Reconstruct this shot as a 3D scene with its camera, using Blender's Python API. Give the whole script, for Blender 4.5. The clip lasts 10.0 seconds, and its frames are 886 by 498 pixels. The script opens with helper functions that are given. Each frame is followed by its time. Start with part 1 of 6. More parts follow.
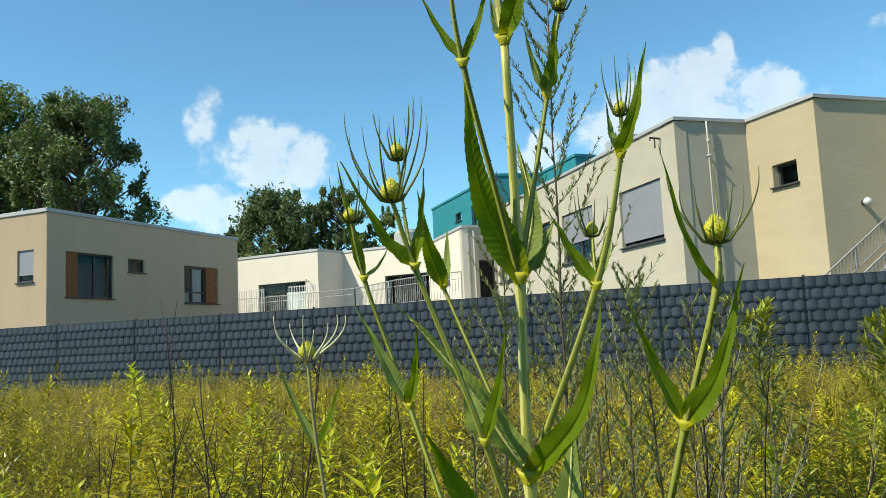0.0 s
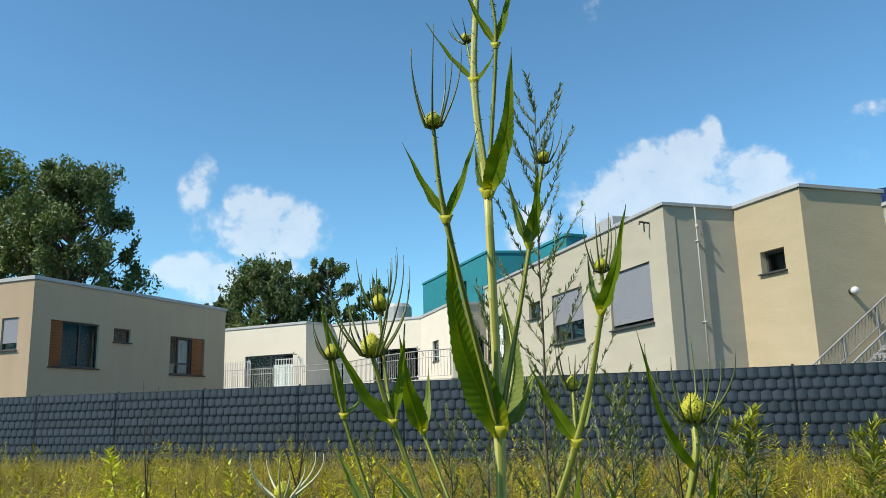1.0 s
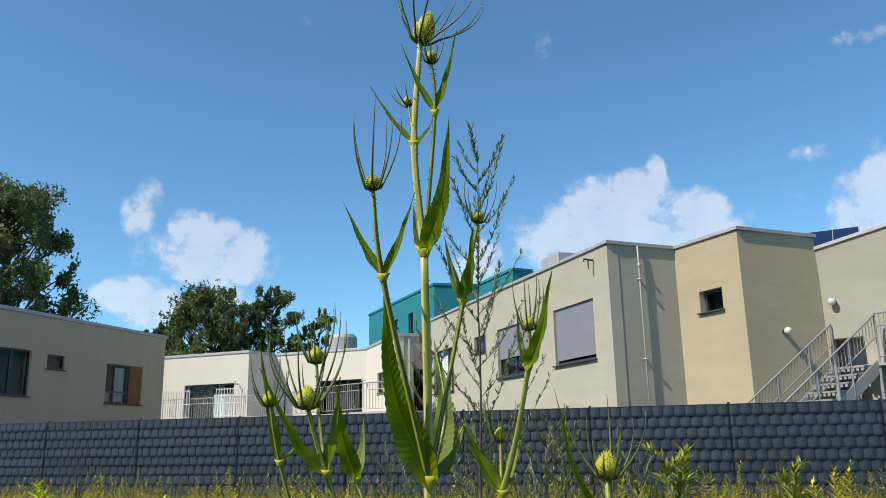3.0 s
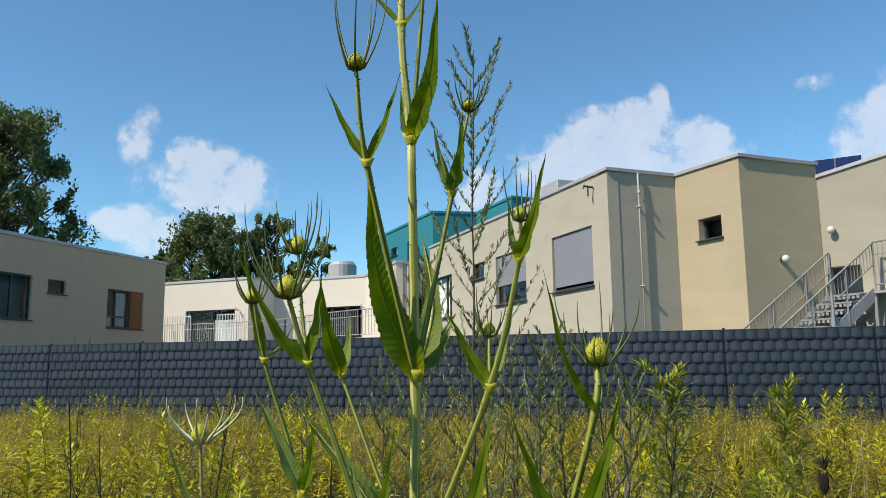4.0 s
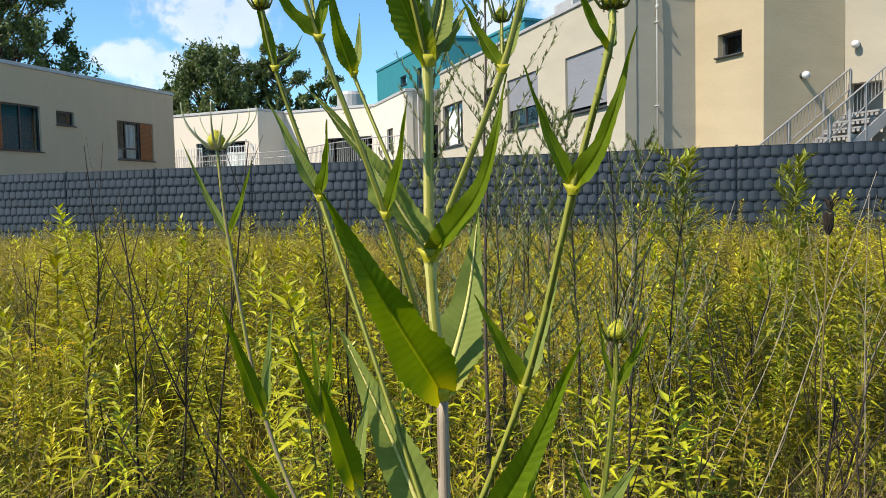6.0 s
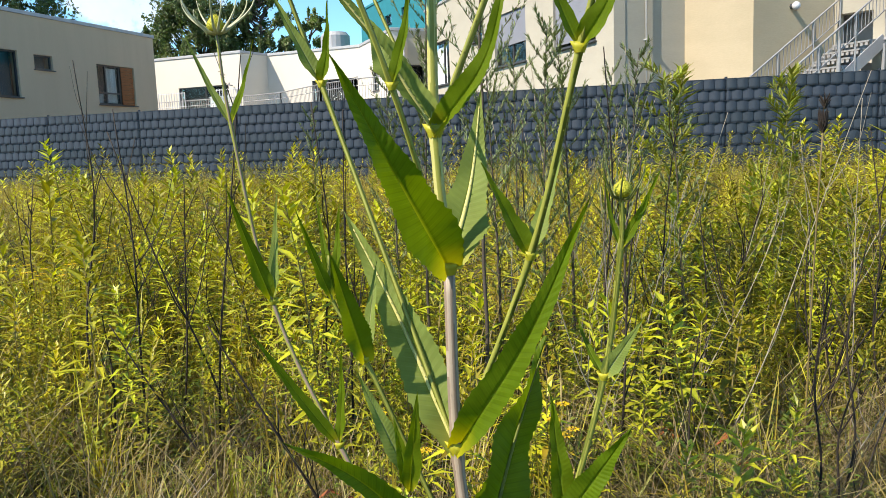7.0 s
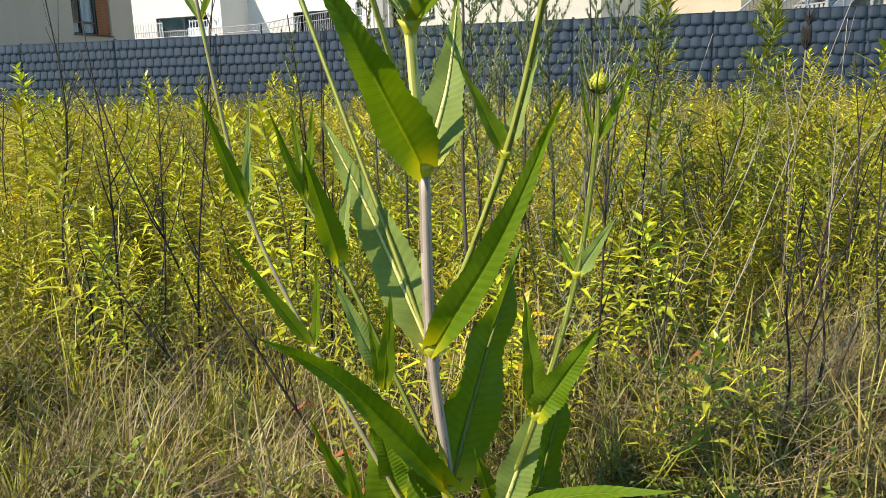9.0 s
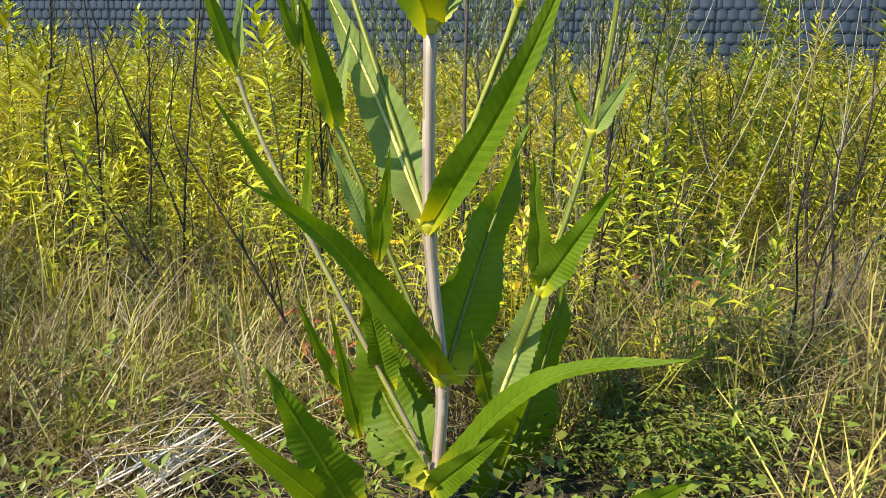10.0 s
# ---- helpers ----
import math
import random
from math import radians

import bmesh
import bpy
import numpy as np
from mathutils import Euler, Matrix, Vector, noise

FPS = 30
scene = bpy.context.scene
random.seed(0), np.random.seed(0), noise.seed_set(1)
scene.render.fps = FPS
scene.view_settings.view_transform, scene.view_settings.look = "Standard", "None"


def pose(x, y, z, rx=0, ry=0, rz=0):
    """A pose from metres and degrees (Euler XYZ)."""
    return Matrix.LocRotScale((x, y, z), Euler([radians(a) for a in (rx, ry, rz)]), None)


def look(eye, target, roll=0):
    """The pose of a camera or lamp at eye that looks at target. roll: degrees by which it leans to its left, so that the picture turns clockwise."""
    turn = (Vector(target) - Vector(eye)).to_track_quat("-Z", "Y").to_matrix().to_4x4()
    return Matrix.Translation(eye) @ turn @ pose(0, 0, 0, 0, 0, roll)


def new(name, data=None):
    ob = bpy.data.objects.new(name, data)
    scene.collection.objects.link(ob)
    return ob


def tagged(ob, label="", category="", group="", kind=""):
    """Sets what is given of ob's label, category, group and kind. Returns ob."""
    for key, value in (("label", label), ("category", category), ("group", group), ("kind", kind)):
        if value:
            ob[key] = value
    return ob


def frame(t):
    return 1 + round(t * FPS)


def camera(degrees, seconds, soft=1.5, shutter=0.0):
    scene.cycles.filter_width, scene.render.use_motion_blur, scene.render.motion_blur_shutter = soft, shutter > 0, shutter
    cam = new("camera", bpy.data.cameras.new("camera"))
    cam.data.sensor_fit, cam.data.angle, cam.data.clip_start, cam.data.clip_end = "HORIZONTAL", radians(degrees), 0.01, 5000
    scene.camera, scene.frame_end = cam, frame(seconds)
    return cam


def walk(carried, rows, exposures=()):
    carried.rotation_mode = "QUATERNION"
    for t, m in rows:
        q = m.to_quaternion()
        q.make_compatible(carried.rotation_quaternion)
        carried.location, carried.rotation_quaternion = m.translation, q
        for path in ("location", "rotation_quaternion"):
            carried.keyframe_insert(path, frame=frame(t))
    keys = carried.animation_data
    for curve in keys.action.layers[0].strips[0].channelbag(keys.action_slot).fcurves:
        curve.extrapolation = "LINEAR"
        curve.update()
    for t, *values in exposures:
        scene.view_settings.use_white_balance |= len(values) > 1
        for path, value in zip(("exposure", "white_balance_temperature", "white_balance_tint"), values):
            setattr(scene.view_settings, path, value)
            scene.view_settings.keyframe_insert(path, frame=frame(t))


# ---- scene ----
cam = camera(59.0, 10.0, soft=0.7)
PATH = [
    (0, (0.375, 1.778, 1.099), (0.242, 3.762, 1.314), -2.8),
    (0.5, (0.381, 1.746, 1.145), (0.266, 3.72, 1.449), -2.0),
    (1, (0.399, 1.754, 1.24), (0.298, 3.712, 1.637), -1.6),
    (1.5, (0.409, 1.705, 1.304), (0.383, 3.641, 1.801), -1.1),
    (2, (0.439, 1.68, 1.334), (0.467, 3.611, 1.857), -1.4),
    (2.5, (0.424, 1.674, 1.316), (0.456, 3.608, 1.824), -1.1),
    (3.8, (0.438, 1.701, 1.218), (0.472, 3.671, 1.561), -0.9),
    (4, (0.447, 1.757, 1.212), (0.479, 3.735, 1.506), -0.7),
    (4.5, (0.416, 1.8, 1.132), (0.437, 3.793, 1.302), -0.4),
    (5, (0.421, 1.757, 1.079), (0.416, 3.756, 1.156), -0.4),
    (5.5, (0.409, 1.748, 1.031), (0.392, 3.748, 1.016), -0.5),
    (6, (0.44, 1.767, 0.937), (0.437, 3.763, 0.813), -1.3),
    (6.2, (0.429, 1.747, 0.901), (0.43, 3.74, 0.739), -1.6),
    (7.5, (0.401, 1.737, 0.784), (0.436, 3.713, 0.476), -2.2),
    (8, (0.417, 1.759, 0.776), (0.466, 3.728, 0.43), -1.9),
    (8.5, (0.418, 1.733, 0.775), (0.483, 3.697, 0.401), -1.6),
    (9, (0.417, 1.735, 0.736), (0.476, 3.689, 0.316), -1.6),
    (9.5, (0.391, 1.73, 0.632), (0.465, 3.673, 0.164), -0.9),
    (10, (0.398, 1.791, 0.519), (0.48, 3.731, 0.04), 0.8),
]
walk(cam, [(t, look(eye, target, roll)) for t, eye, target, roll in PATH],
     [(0, 0.2, 7250, 3), (1, 0.05, 6900, 7), (1.6, 0.05, 6800, 9), (2.5, -0.07, 6750, 11), (4, -0.08, 7000, 12), (4.5, 0.03, 7250, 14), (5.5, 0.19, 7250, 14), (6.2, 0.33, 7200, 14),
      (7.5, 0.62, 7000, 14), (8.0, 0.64, 7000, 14), (9.0, 0.66, 6900, 13), (9.5, 0.68, 6900, 13), (10.0, 0.86, 6900, 12)])
CLOUD_PUFFS = [
    (-20.94, 15.22, 1.19, 1.61, 0.75), (-17.67, 14.83, 1.33, 1.23, 0.80), (-16.36, 13.05, 2.61, 2.61, 1.00), (-13.79, 12.88, 2.28, 1.99, 1.00), (-15.06, 14.50, 1.33, 1.14, 0.90), (-20.59, 9.84, 2.85, 1.33, 0.95),
    (-18.93, 8.75, 2.61, 1.42, 0.85), (-20.62, 12.61, 0.85, 1.04, 0.45), (-18.78, 11.94, 2.85, 0.76, 0.45), (-15.97, 9.70, 3.32, 1.90, 0.55), (13.74, 15.59, 4.37, 2.61, 1.00), (15.47, 17.18, 2.28, 1.52, 0.95),
    (17.04, 18.30, 0.71, 1.14, 0.75), (19.61, 14.54, 2.61, 2.37, 1.00), (12.16, 14.28, 5.70, 2.85, 0.90), (16.56, 13.55, 6.65, 2.37, 1.00), (27.53, 18.19, 1.33, 0.57, 0.60), (26.25, 15.97, 0.76, 2.18, 0.28),
    (30.52, 13.84, 2.28, 2.61, 0.95), (31.65, 15.66, 1.52, 1.90, 0.80), (32.21, 12.13, 3.80, 4.27, 1.00), (31.48, 17.34, 1.33, 1.90, 0.30), (9.30, 27.84, 0.66, 1.42, 0.36), (6.72, 32.11, 0.66, 0.95, 0.30),
    (-8.86, 29.53, 1.42, 0.43, 0.28), (31.84, 24.95, 1.80, 0.66, 0.62), (4.14, 12.89, 1.33, 1.52, 0.80), (3.09, 12.03, 1.42, 1.14, 0.70), (-20.3, 16.7, 1.1, 1.3, 0.62), (-19.5, 13.2, 2.3, 1.5, 0.44),
]

# ---- world, sun, exposure ----
SUN_DIR = Vector((-0.856, -0.518, 1.02)).normalized()          # towards the sun
sun_data = bpy.data.lights.new("sun", "SUN")
sun_data.energy, sun_data.angle, sun_data.color = 6.2, radians(0.53), (1.0, 0.93, 0.81)
sun = new("sun", sun_data)
sun.matrix_world = look(SUN_DIR * 60, (0, 0, 0))

world = bpy.data.worlds.new("world")
scene.world = world
world.use_nodes = True
wt = world.node_tree
wt.nodes.clear()


def node(tree, kind, **values):
    n = tree.nodes.new(kind)
    for k, v in values.items():
        setattr(n, k, v)
    return n


def link(tree, a, b):
    tree.links.new(a, b)


def wmath(op, a, b=None, clamp=False):
    n = node(wt, "ShaderNodeMath", operation=op, use_clamp=clamp)
    for i, v in enumerate((a, b)):
        if v is None:
            continue
        if isinstance(v, (int, float)):
            n.inputs[i].default_value = v
        else:
            link(wt, v, n.inputs[i])
    return n.outputs[0]


sky = node(wt, "ShaderNodeTexSky", sky_type="NISHITA", sun_disc=False, sun_elevation=math.asin(SUN_DIR.z),
           sun_rotation=math.atan2(SUN_DIR.x, SUN_DIR.y), altitude=800, air_density=1.0, dust_density=0.35, ozone_density=1.7)
wcoord = node(wt, "ShaderNodeTexCoord")
wnoise = node(wt, "ShaderNodeTexNoise")
wnoise.inputs["Scale"].default_value = 26.0
wnoise.inputs["Detail"].default_value = 8.0
wnoise.inputs["Roughness"].default_value = 0.58
link(wt, wcoord.outputs["Generated"], wnoise.inputs["Vector"])
wnoise2 = node(wt, "ShaderNodeTexNoise")
wnoise2.inputs["Scale"].default_value = 75.0
wnoise2.inputs["Detail"].default_value = 6.0
link(wt, wcoord.outputs["Generated"], wnoise2.inputs["Vector"])


def cloud(azimuth, elevation, wide, tall, strength=1.0):
    """A soft puff of cloud round a direction: degrees to the right of ahead, above the horizon, half sizes."""
    a, e = radians(azimuth), radians(elevation)
    c = Vector((math.sin(a) * math.cos(e), math.cos(a) * math.cos(e), math.sin(e)))
    right = Vector((math.cos(a), -math.sin(a), 0))
    up = right.cross(c)
    total = None
    for axis, half in ((right, wide * 1.32), (up, tall * 1.32), (c, 40)):
        d = node(wt, "ShaderNodeVectorMath", operation="DOT_PRODUCT")
        link(wt, wcoord.outputs["Generated"], d.inputs[0])
        d.inputs[1].default_value = axis
        v = wmath("DIVIDE", wmath("SUBTRACT", d.outputs["Value"], c.dot(axis)), math.sin(radians(half)))
        v = wmath("MULTIPLY", v, v)
        total = v if total is None else wmath("ADD", total, v)
    return wmath("MULTIPLY", wmath("SUBTRACT", 1.0, total, True), strength)


CLOUDS = [cloud(*c) for c in CLOUD_PUFFS]
puffs = CLOUDS[0]
for c in CLOUDS[1:]:
    puffs = wmath("MAXIMUM", puffs, c)
ragged = wmath("ADD", wmath("MULTIPLY", wmath("SUBTRACT", wnoise.outputs["Fac"], 0.5), 3.9),
               wmath("MULTIPLY", wmath("SUBTRACT", wnoise2.outputs["Fac"], 0.5), 1.2))
cover = wmath("ADD", wmath("MULTIPLY", puffs, 1.7), wmath("SUBTRACT", ragged, 0.16))
cover = wmath("MULTIPLY", cover, wmath("MULTIPLY", puffs, 3.0, True), True)
ramp = node(wt, "ShaderNodeMapRange", interpolation_type="SMOOTHSTEP")
ramp.inputs["From Min"].default_value, ramp.inputs["From Max"].default_value = 0.0, 1.9
ramp.inputs["To Max"].default_value = 0.93
link(wt, cover, ramp.inputs["Value"])
shade = node(wt, "ShaderNodeMix", data_type="RGBA")
shade.inputs[6].default_value = (4.7, 5.2, 5.9, 1)
shade.inputs[7].default_value = (6.6, 6.7, 6.9, 1)
link(wt, wmath("ADD", wmath("MULTIPLY", cover, 0.3), wmath("MULTIPLY", wmath("SUBTRACT", wnoise.outputs["Fac"], 0.35), 1.6), True), shade.inputs[0])
mixed = node(wt, "ShaderNodeMix", data_type="RGBA")
link(wt, ramp.outputs["Result"], mixed.inputs[0])
skytint = node(wt, "ShaderNodeMix", data_type="RGBA", blend_type="MULTIPLY")
skytint.inputs[0].default_value = 1.0
skytint.inputs[7].default_value = (0.605, 0.985, 1.13, 1)
link(wt, sky.outputs[0], skytint.inputs[6])
link(wt, skytint.outputs[2], mixed.inputs[6])
link(wt, shade.outputs[2], mixed.inputs[7])
back = node(wt, "ShaderNodeBackground")
back.inputs["Strength"].default_value = 0.163
link(wt, mixed.outputs[2], back.inputs["Color"])
link(wt, back.outputs[0], node(wt, "ShaderNodeOutputWorld").inputs["Surface"])


# ---- materials ----
def shader(name, base, base2=None, rough=0.8, metal=0.0, scale=6.0, fine=60.0, bump=0.1, bump_size=0.01, through_light=None,
           spec=0.4, vary=0.0, island=0.0, matt=0.0, stretch=(1, 1, 1), contrast=1.0):
    """A procedural surface: two colours mixed by coarse noise, fine grain, bump; optional translucency and random tint."""
    m = bpy.data.materials.new(name)
    m.use_nodes = True
    t = m.node_tree
    t.nodes.clear()
    out = node(t, "ShaderNodeOutputMaterial")
    p = node(t, "ShaderNodeBsdfPrincipled")
    p.inputs["Roughness"].default_value, p.inputs["Metallic"].default_value = rough, metal
    p.inputs["Specular IOR Level"].default_value = spec
    p.inputs["Diffuse Roughness"].default_value = matt
    co = node(t, "ShaderNodeTexCoord")
    mp = node(t, "ShaderNodeMapping")
    mp.inputs["Scale"].default_value = stretch
    link(t, co.outputs["Object"], mp.inputs[0])
    n1 = node(t, "ShaderNodeTexNoise")
    n1.inputs["Scale"].default_value, n1.inputs["Detail"].default_value = scale, 5
    n2 = node(t, "ShaderNodeTexNoise")
    n2.inputs["Scale"].default_value, n2.inputs["Detail"].default_value = fine, 4
    for n in (n1, n2):
        link(t, mp.outputs[0], n.inputs["Vector"])
    mx = node(t, "ShaderNodeMath", operation="MULTIPLY_ADD")
    link(t, n2.outputs["Fac"], mx.inputs[0])
    mx.inputs[1].default_value = 0.45
    link(t, n1.outputs["Fac"], mx.inputs[2])
    mr = node(t, "ShaderNodeMapRange")
    mr.inputs["From Min"].default_value, mr.inputs["From Max"].default_value = 0.72 - 0.3 / contrast, 0.72 + 0.3 / contrast
    link(t, mx.outputs[0], mr.inputs["Value"])
    col = node(t, "ShaderNodeMix", data_type="RGBA")
    col.inputs[6].default_value = (*base, 1)
    col.inputs[7].default_value = (*(base2 or [c * 0.8 for c in base]), 1)
    link(t, mr.outputs[0], col.inputs[0])
    colour = col.outputs[2]
    if vary or island:
        hs = node(t, "ShaderNodeHueSaturation")
        src = node(t, "ShaderNodeObjectInfo").outputs["Random"] if vary else node(t, "ShaderNodeNewGeometry").outputs["Random Per Island"]
        amount = vary or island
        v1 = node(t, "ShaderNodeMapRange")
        v1.inputs["To Min"].default_value, v1.inputs["To Max"].default_value = 1 - amount, 1 + amount
        link(t, src, v1.inputs["Value"])
        link(t, v1.outputs[0], hs.inputs["Value"])
        v2 = node(t, "ShaderNodeMapRange")
        v2.inputs["To Min"].default_value, v2.inputs["To Max"].default_value = 0.5 - 0.07 * amount, 0.5 + 0.04 * amount
        link(t, src, v2.inputs["Value"])
        link(t, v2.outputs[0], hs.inputs["Hue"])
        link(t, colour, hs.inputs["Color"])
        colour = hs.outputs[0]
    link(t, colour, p.inputs["Base Color"])
    if bump:
        b = node(t, "ShaderNodeBump")
        b.inputs["Strength"].default_value, b.inputs["Distance"].default_value = bump, bump_size
        link(t, mx.outputs[0], b.inputs["Height"])
        link(t, b.outputs[0], p.inputs["Normal"])
    last = p.outputs[0]
    if through_light:
        tr = node(t, "ShaderNodeBsdfTranslucent")
        gain = node(t, "ShaderNodeMix", data_type="RGBA", blend_type="MULTIPLY")
        gain.inputs[0].default_value = 1.0
        gain.inputs[7].default_value = (*through_light, 1)
        link(t, colour, gain.inputs[6])
        link(t, gain.outputs[2], tr.inputs["Color"])
        ad = node(t, "ShaderNodeMixShader")
        ad.inputs[0].default_value = 0.25
        link(t, last, ad.inputs[1])
        link(t, tr.outputs[0], ad.inputs[2])
        last = ad.outputs[0]
    link(t, last, out.inputs["Surface"])
    return m


M = {}
M["plaster_cream"] = shader("plaster_cream", (0.49, 0.415, 0.285), (0.44, 0.37, 0.25), 0.9, scale=1.4, fine=22, bump=0.5, bump_size=0.012, matt=1.0, stretch=(0.6, 0.6, 1.8), contrast=1.5)
M["plaster_pale"] = shader("plaster_pale", (0.455, 0.425, 0.345), (0.41, 0.38, 0.31), 0.9, scale=1.4, fine=22, bump=0.5, bump_size=0.012, matt=1.0, stretch=(0.6, 0.6, 1.8), contrast=1.5)
M["plaster_tan"] = shader("plaster_tan", (0.66, 0.50, 0.345), (0.60, 0.455, 0.31), 0.9, scale=1.1, fine=22, bump=0.5, bump_size=0.012, matt=1.0, stretch=(2.2, 2.2, 0.35), contrast=1.0)
M["plaster_white"] = shader("plaster_white", (0.57, 0.535, 0.465), (0.53, 0.50, 0.435), 0.9, scale=1.0, fine=80, bump=0.2, bump_size=0.004)
M["teal"] = shader("teal", (0.009, 0.175, 0.215), (0.007, 0.145, 0.18), 0.7, scale=2, fine=40, bump=0.08)
M["zinc"] = shader("zinc", (0.40, 0.405, 0.41), (0.33, 0.335, 0.345), 0.55, 0.25, scale=3, fine=50, bump=0.03)
M["steel"] = shader("steel", (0.36, 0.36, 0.355), (0.28, 0.28, 0.28), 0.5, 0.35, scale=8, fine=80, bump=0.03)
M["gravel_roof"] = shader("gravel_roof", (0.25, 0.24, 0.22), (0.18, 0.18, 0.17), 0.95, scale=20, fine=120, bump=0.3)
M["frame_dark"] = shader("frame_dark", (0.045, 0.05, 0.055), (0.035, 0.04, 0.045), 0.5, scale=6, fine=60, bump=0.02)
M["shutter_grey"] = shader("shutter_grey", (0.22, 0.23, 0.26), (0.20, 0.21, 0.24), 0.55, 0.1, scale=2, fine=30, bump=0.03)
M["curtain"] = shader("curtain", (0.62, 0.62, 0.63), (0.5, 0.5, 0.52), 0.9, scale=3, fine=30, stretch=(9, 9, 1))
M["wood"] = shader("wood", (0.30, 0.115, 0.035), (0.20, 0.07, 0.02), 0.6, scale=5, fine=40, bump=0.15, stretch=(1, 1, 9))
M["pipe"] = shader("pipe", (0.40, 0.41, 0.40), (0.34, 0.35, 0.35), 0.5, scale=4, fine=40, bump=0.03)
M["lamp_white"] = shader("lamp_white", (0.55, 0.56, 0.58), (0.50, 0.51, 0.53), 0.35, scale=4, fine=20, bump=0.0)
M["strip"] = shader("strip", (0.024, 0.035, 0.050), (0.019, 0.028, 0.040), 0.5, scale=5, fine=120, bump=0.05, bump_size=0.003, vary=0.14, spec=0.3)
M["post"] = shader("post", (0.028, 0.033, 0.043), (0.022, 0.026, 0.035), 0.5, 0.2, scale=6, fine=60, bump=0.03)
M["wire"] = shader("wire", (0.035, 0.04, 0.052), (0.028, 0.032, 0.042), 0.45, 0.2, scale=6, fine=60, bump=0.02)
M["solar"] = shader("solar", (0.01, 0.02, 0.07), (0.008, 0.016, 0.055), 0.18, 0.0, scale=3, fine=30, bump=0.0, spec=0.7)
M["concrete"] = shader("concrete", (0.42, 0.40, 0.37), (0.33, 0.32, 0.30), 0.9, scale=3, fine=70, bump=0.2)
# dim tones painted on the sheets behind panes, in place of unlit rooms
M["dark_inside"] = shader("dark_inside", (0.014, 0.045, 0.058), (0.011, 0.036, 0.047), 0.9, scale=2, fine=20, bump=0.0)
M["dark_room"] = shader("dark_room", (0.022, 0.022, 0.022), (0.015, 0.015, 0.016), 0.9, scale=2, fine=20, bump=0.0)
# bluish look of the glass, put into the colour of the sheet behind it
M["blue_pane_tone"] = shader("blue_pane_tone", (0.02, 0.085, 0.12), (0.016, 0.07, 0.10), 0.9, scale=2, fine=20, bump=0.0)
M["soil"] = shader("soil", (0.055, 0.042, 0.022), (0.026, 0.024, 0.012), 0.95, scale=1.6, fine=30, bump=0.6, bump_size=0.03, contrast=1.5)
M["bark"] = shader("bark", (0.10, 0.075, 0.05), (0.06, 0.045, 0.032), 0.95, scale=8, fine=50, bump=0.6, bump_size=0.02)
M["tree_leaf"] = shader("tree_leaf", (0.15, 0.20, 0.04), (0.07, 0.105, 0.024), 0.5, scale=0.5, fine=5, bump=0.0, through_light=(1.3, 1.5, 0.5), island=0.35)
M["tree_leaf_dark"] = shader("tree_leaf_dark", (0.12, 0.165, 0.045), (0.05, 0.08, 0.03), 0.5, scale=0.5, fine=5, bump=0.0, through_light=(1.2, 1.4, 0.6), island=0.35)

glass = bpy.data.materials.new("glass")
glass.use_nodes = True
gp = glass.node_tree.nodes["Principled BSDF"]
gp.inputs["Base Color"].default_value = (0.75, 0.85, 0.86, 1)
gp.inputs["Roughness"].default_value = 0.02
gp.inputs["Transmission Weight"].default_value = 1.0
gp.inputs["IOR"].default_value = 1.2
M["glass"] = glass


# ---- mesh helpers ----
def part(name, bm, material, parent=None, label="", smooth=False, local=False):
    me = bpy.data.meshes.new(name)
    if smooth:
        for f in bm.faces:
            f.smooth = True
    bm.to_mesh(me)
    bm.free()
    me.materials.append(M[material])
    ob = new(name, me)
    if parent is not None:
        ob.parent = parent
        if parent.type == "EMPTY" and not local:
            ob.matrix_parent_inverse = Matrix.Translation(-parent.location)
    if label:
        ob["label"] = label
    return ob


def empty(name, label, category, place=(0, 0, 0), group="", kind=""):
    ob = new(name)
    ob.location = place
    ob.empty_display_size = 0.1
    tagged(ob, label, category, group, kind)
    return ob


def box_bm(bm, m, size, bevel=0.0):
    """A box of that size centred on the pose m."""
    r = bmesh.ops.create_cube(bm, size=1.0, matrix=m @ Matrix.Diagonal((*size, 1)))
    if bevel:
        edges = list({e for v in r["verts"] for e in v.link_edges})
        bmesh.ops.bevel(bm, geom=edges, offset=bevel, segments=1, affect="EDGES")


def tube(bm, points, radii, sides=6, cap=True):
    """A tapered tube swept along points."""
    pts = [Vector(p) for p in points]
    rings = []
    normal = None
    for i, p in enumerate(pts):
        d = (pts[min(i + 1, len(pts) - 1)] - pts[max(i - 1, 0)]).normalized()
        if normal is None:
            normal = d.orthogonal().normalized()
        normal = (normal - d * normal.dot(d)).normalized()
        side = d.cross(normal)
        r = radii[i] if isinstance(radii, (list, tuple)) else radii
        rings.append([bm.verts.new(p + (normal * math.cos(a) + side * math.sin(a)) * r)
                      for a in [2 * math.pi * k / sides for k in range(sides)]])
    for a, b in zip(rings, rings[1:]):
        for k in range(sides):
            bm.faces.new((a[k], a[(k + 1) % sides], b[(k + 1) % sides], b[k]))
    if cap:
        bm.faces.new(rings[0][::-1])
        bm.faces.new(rings[-1])


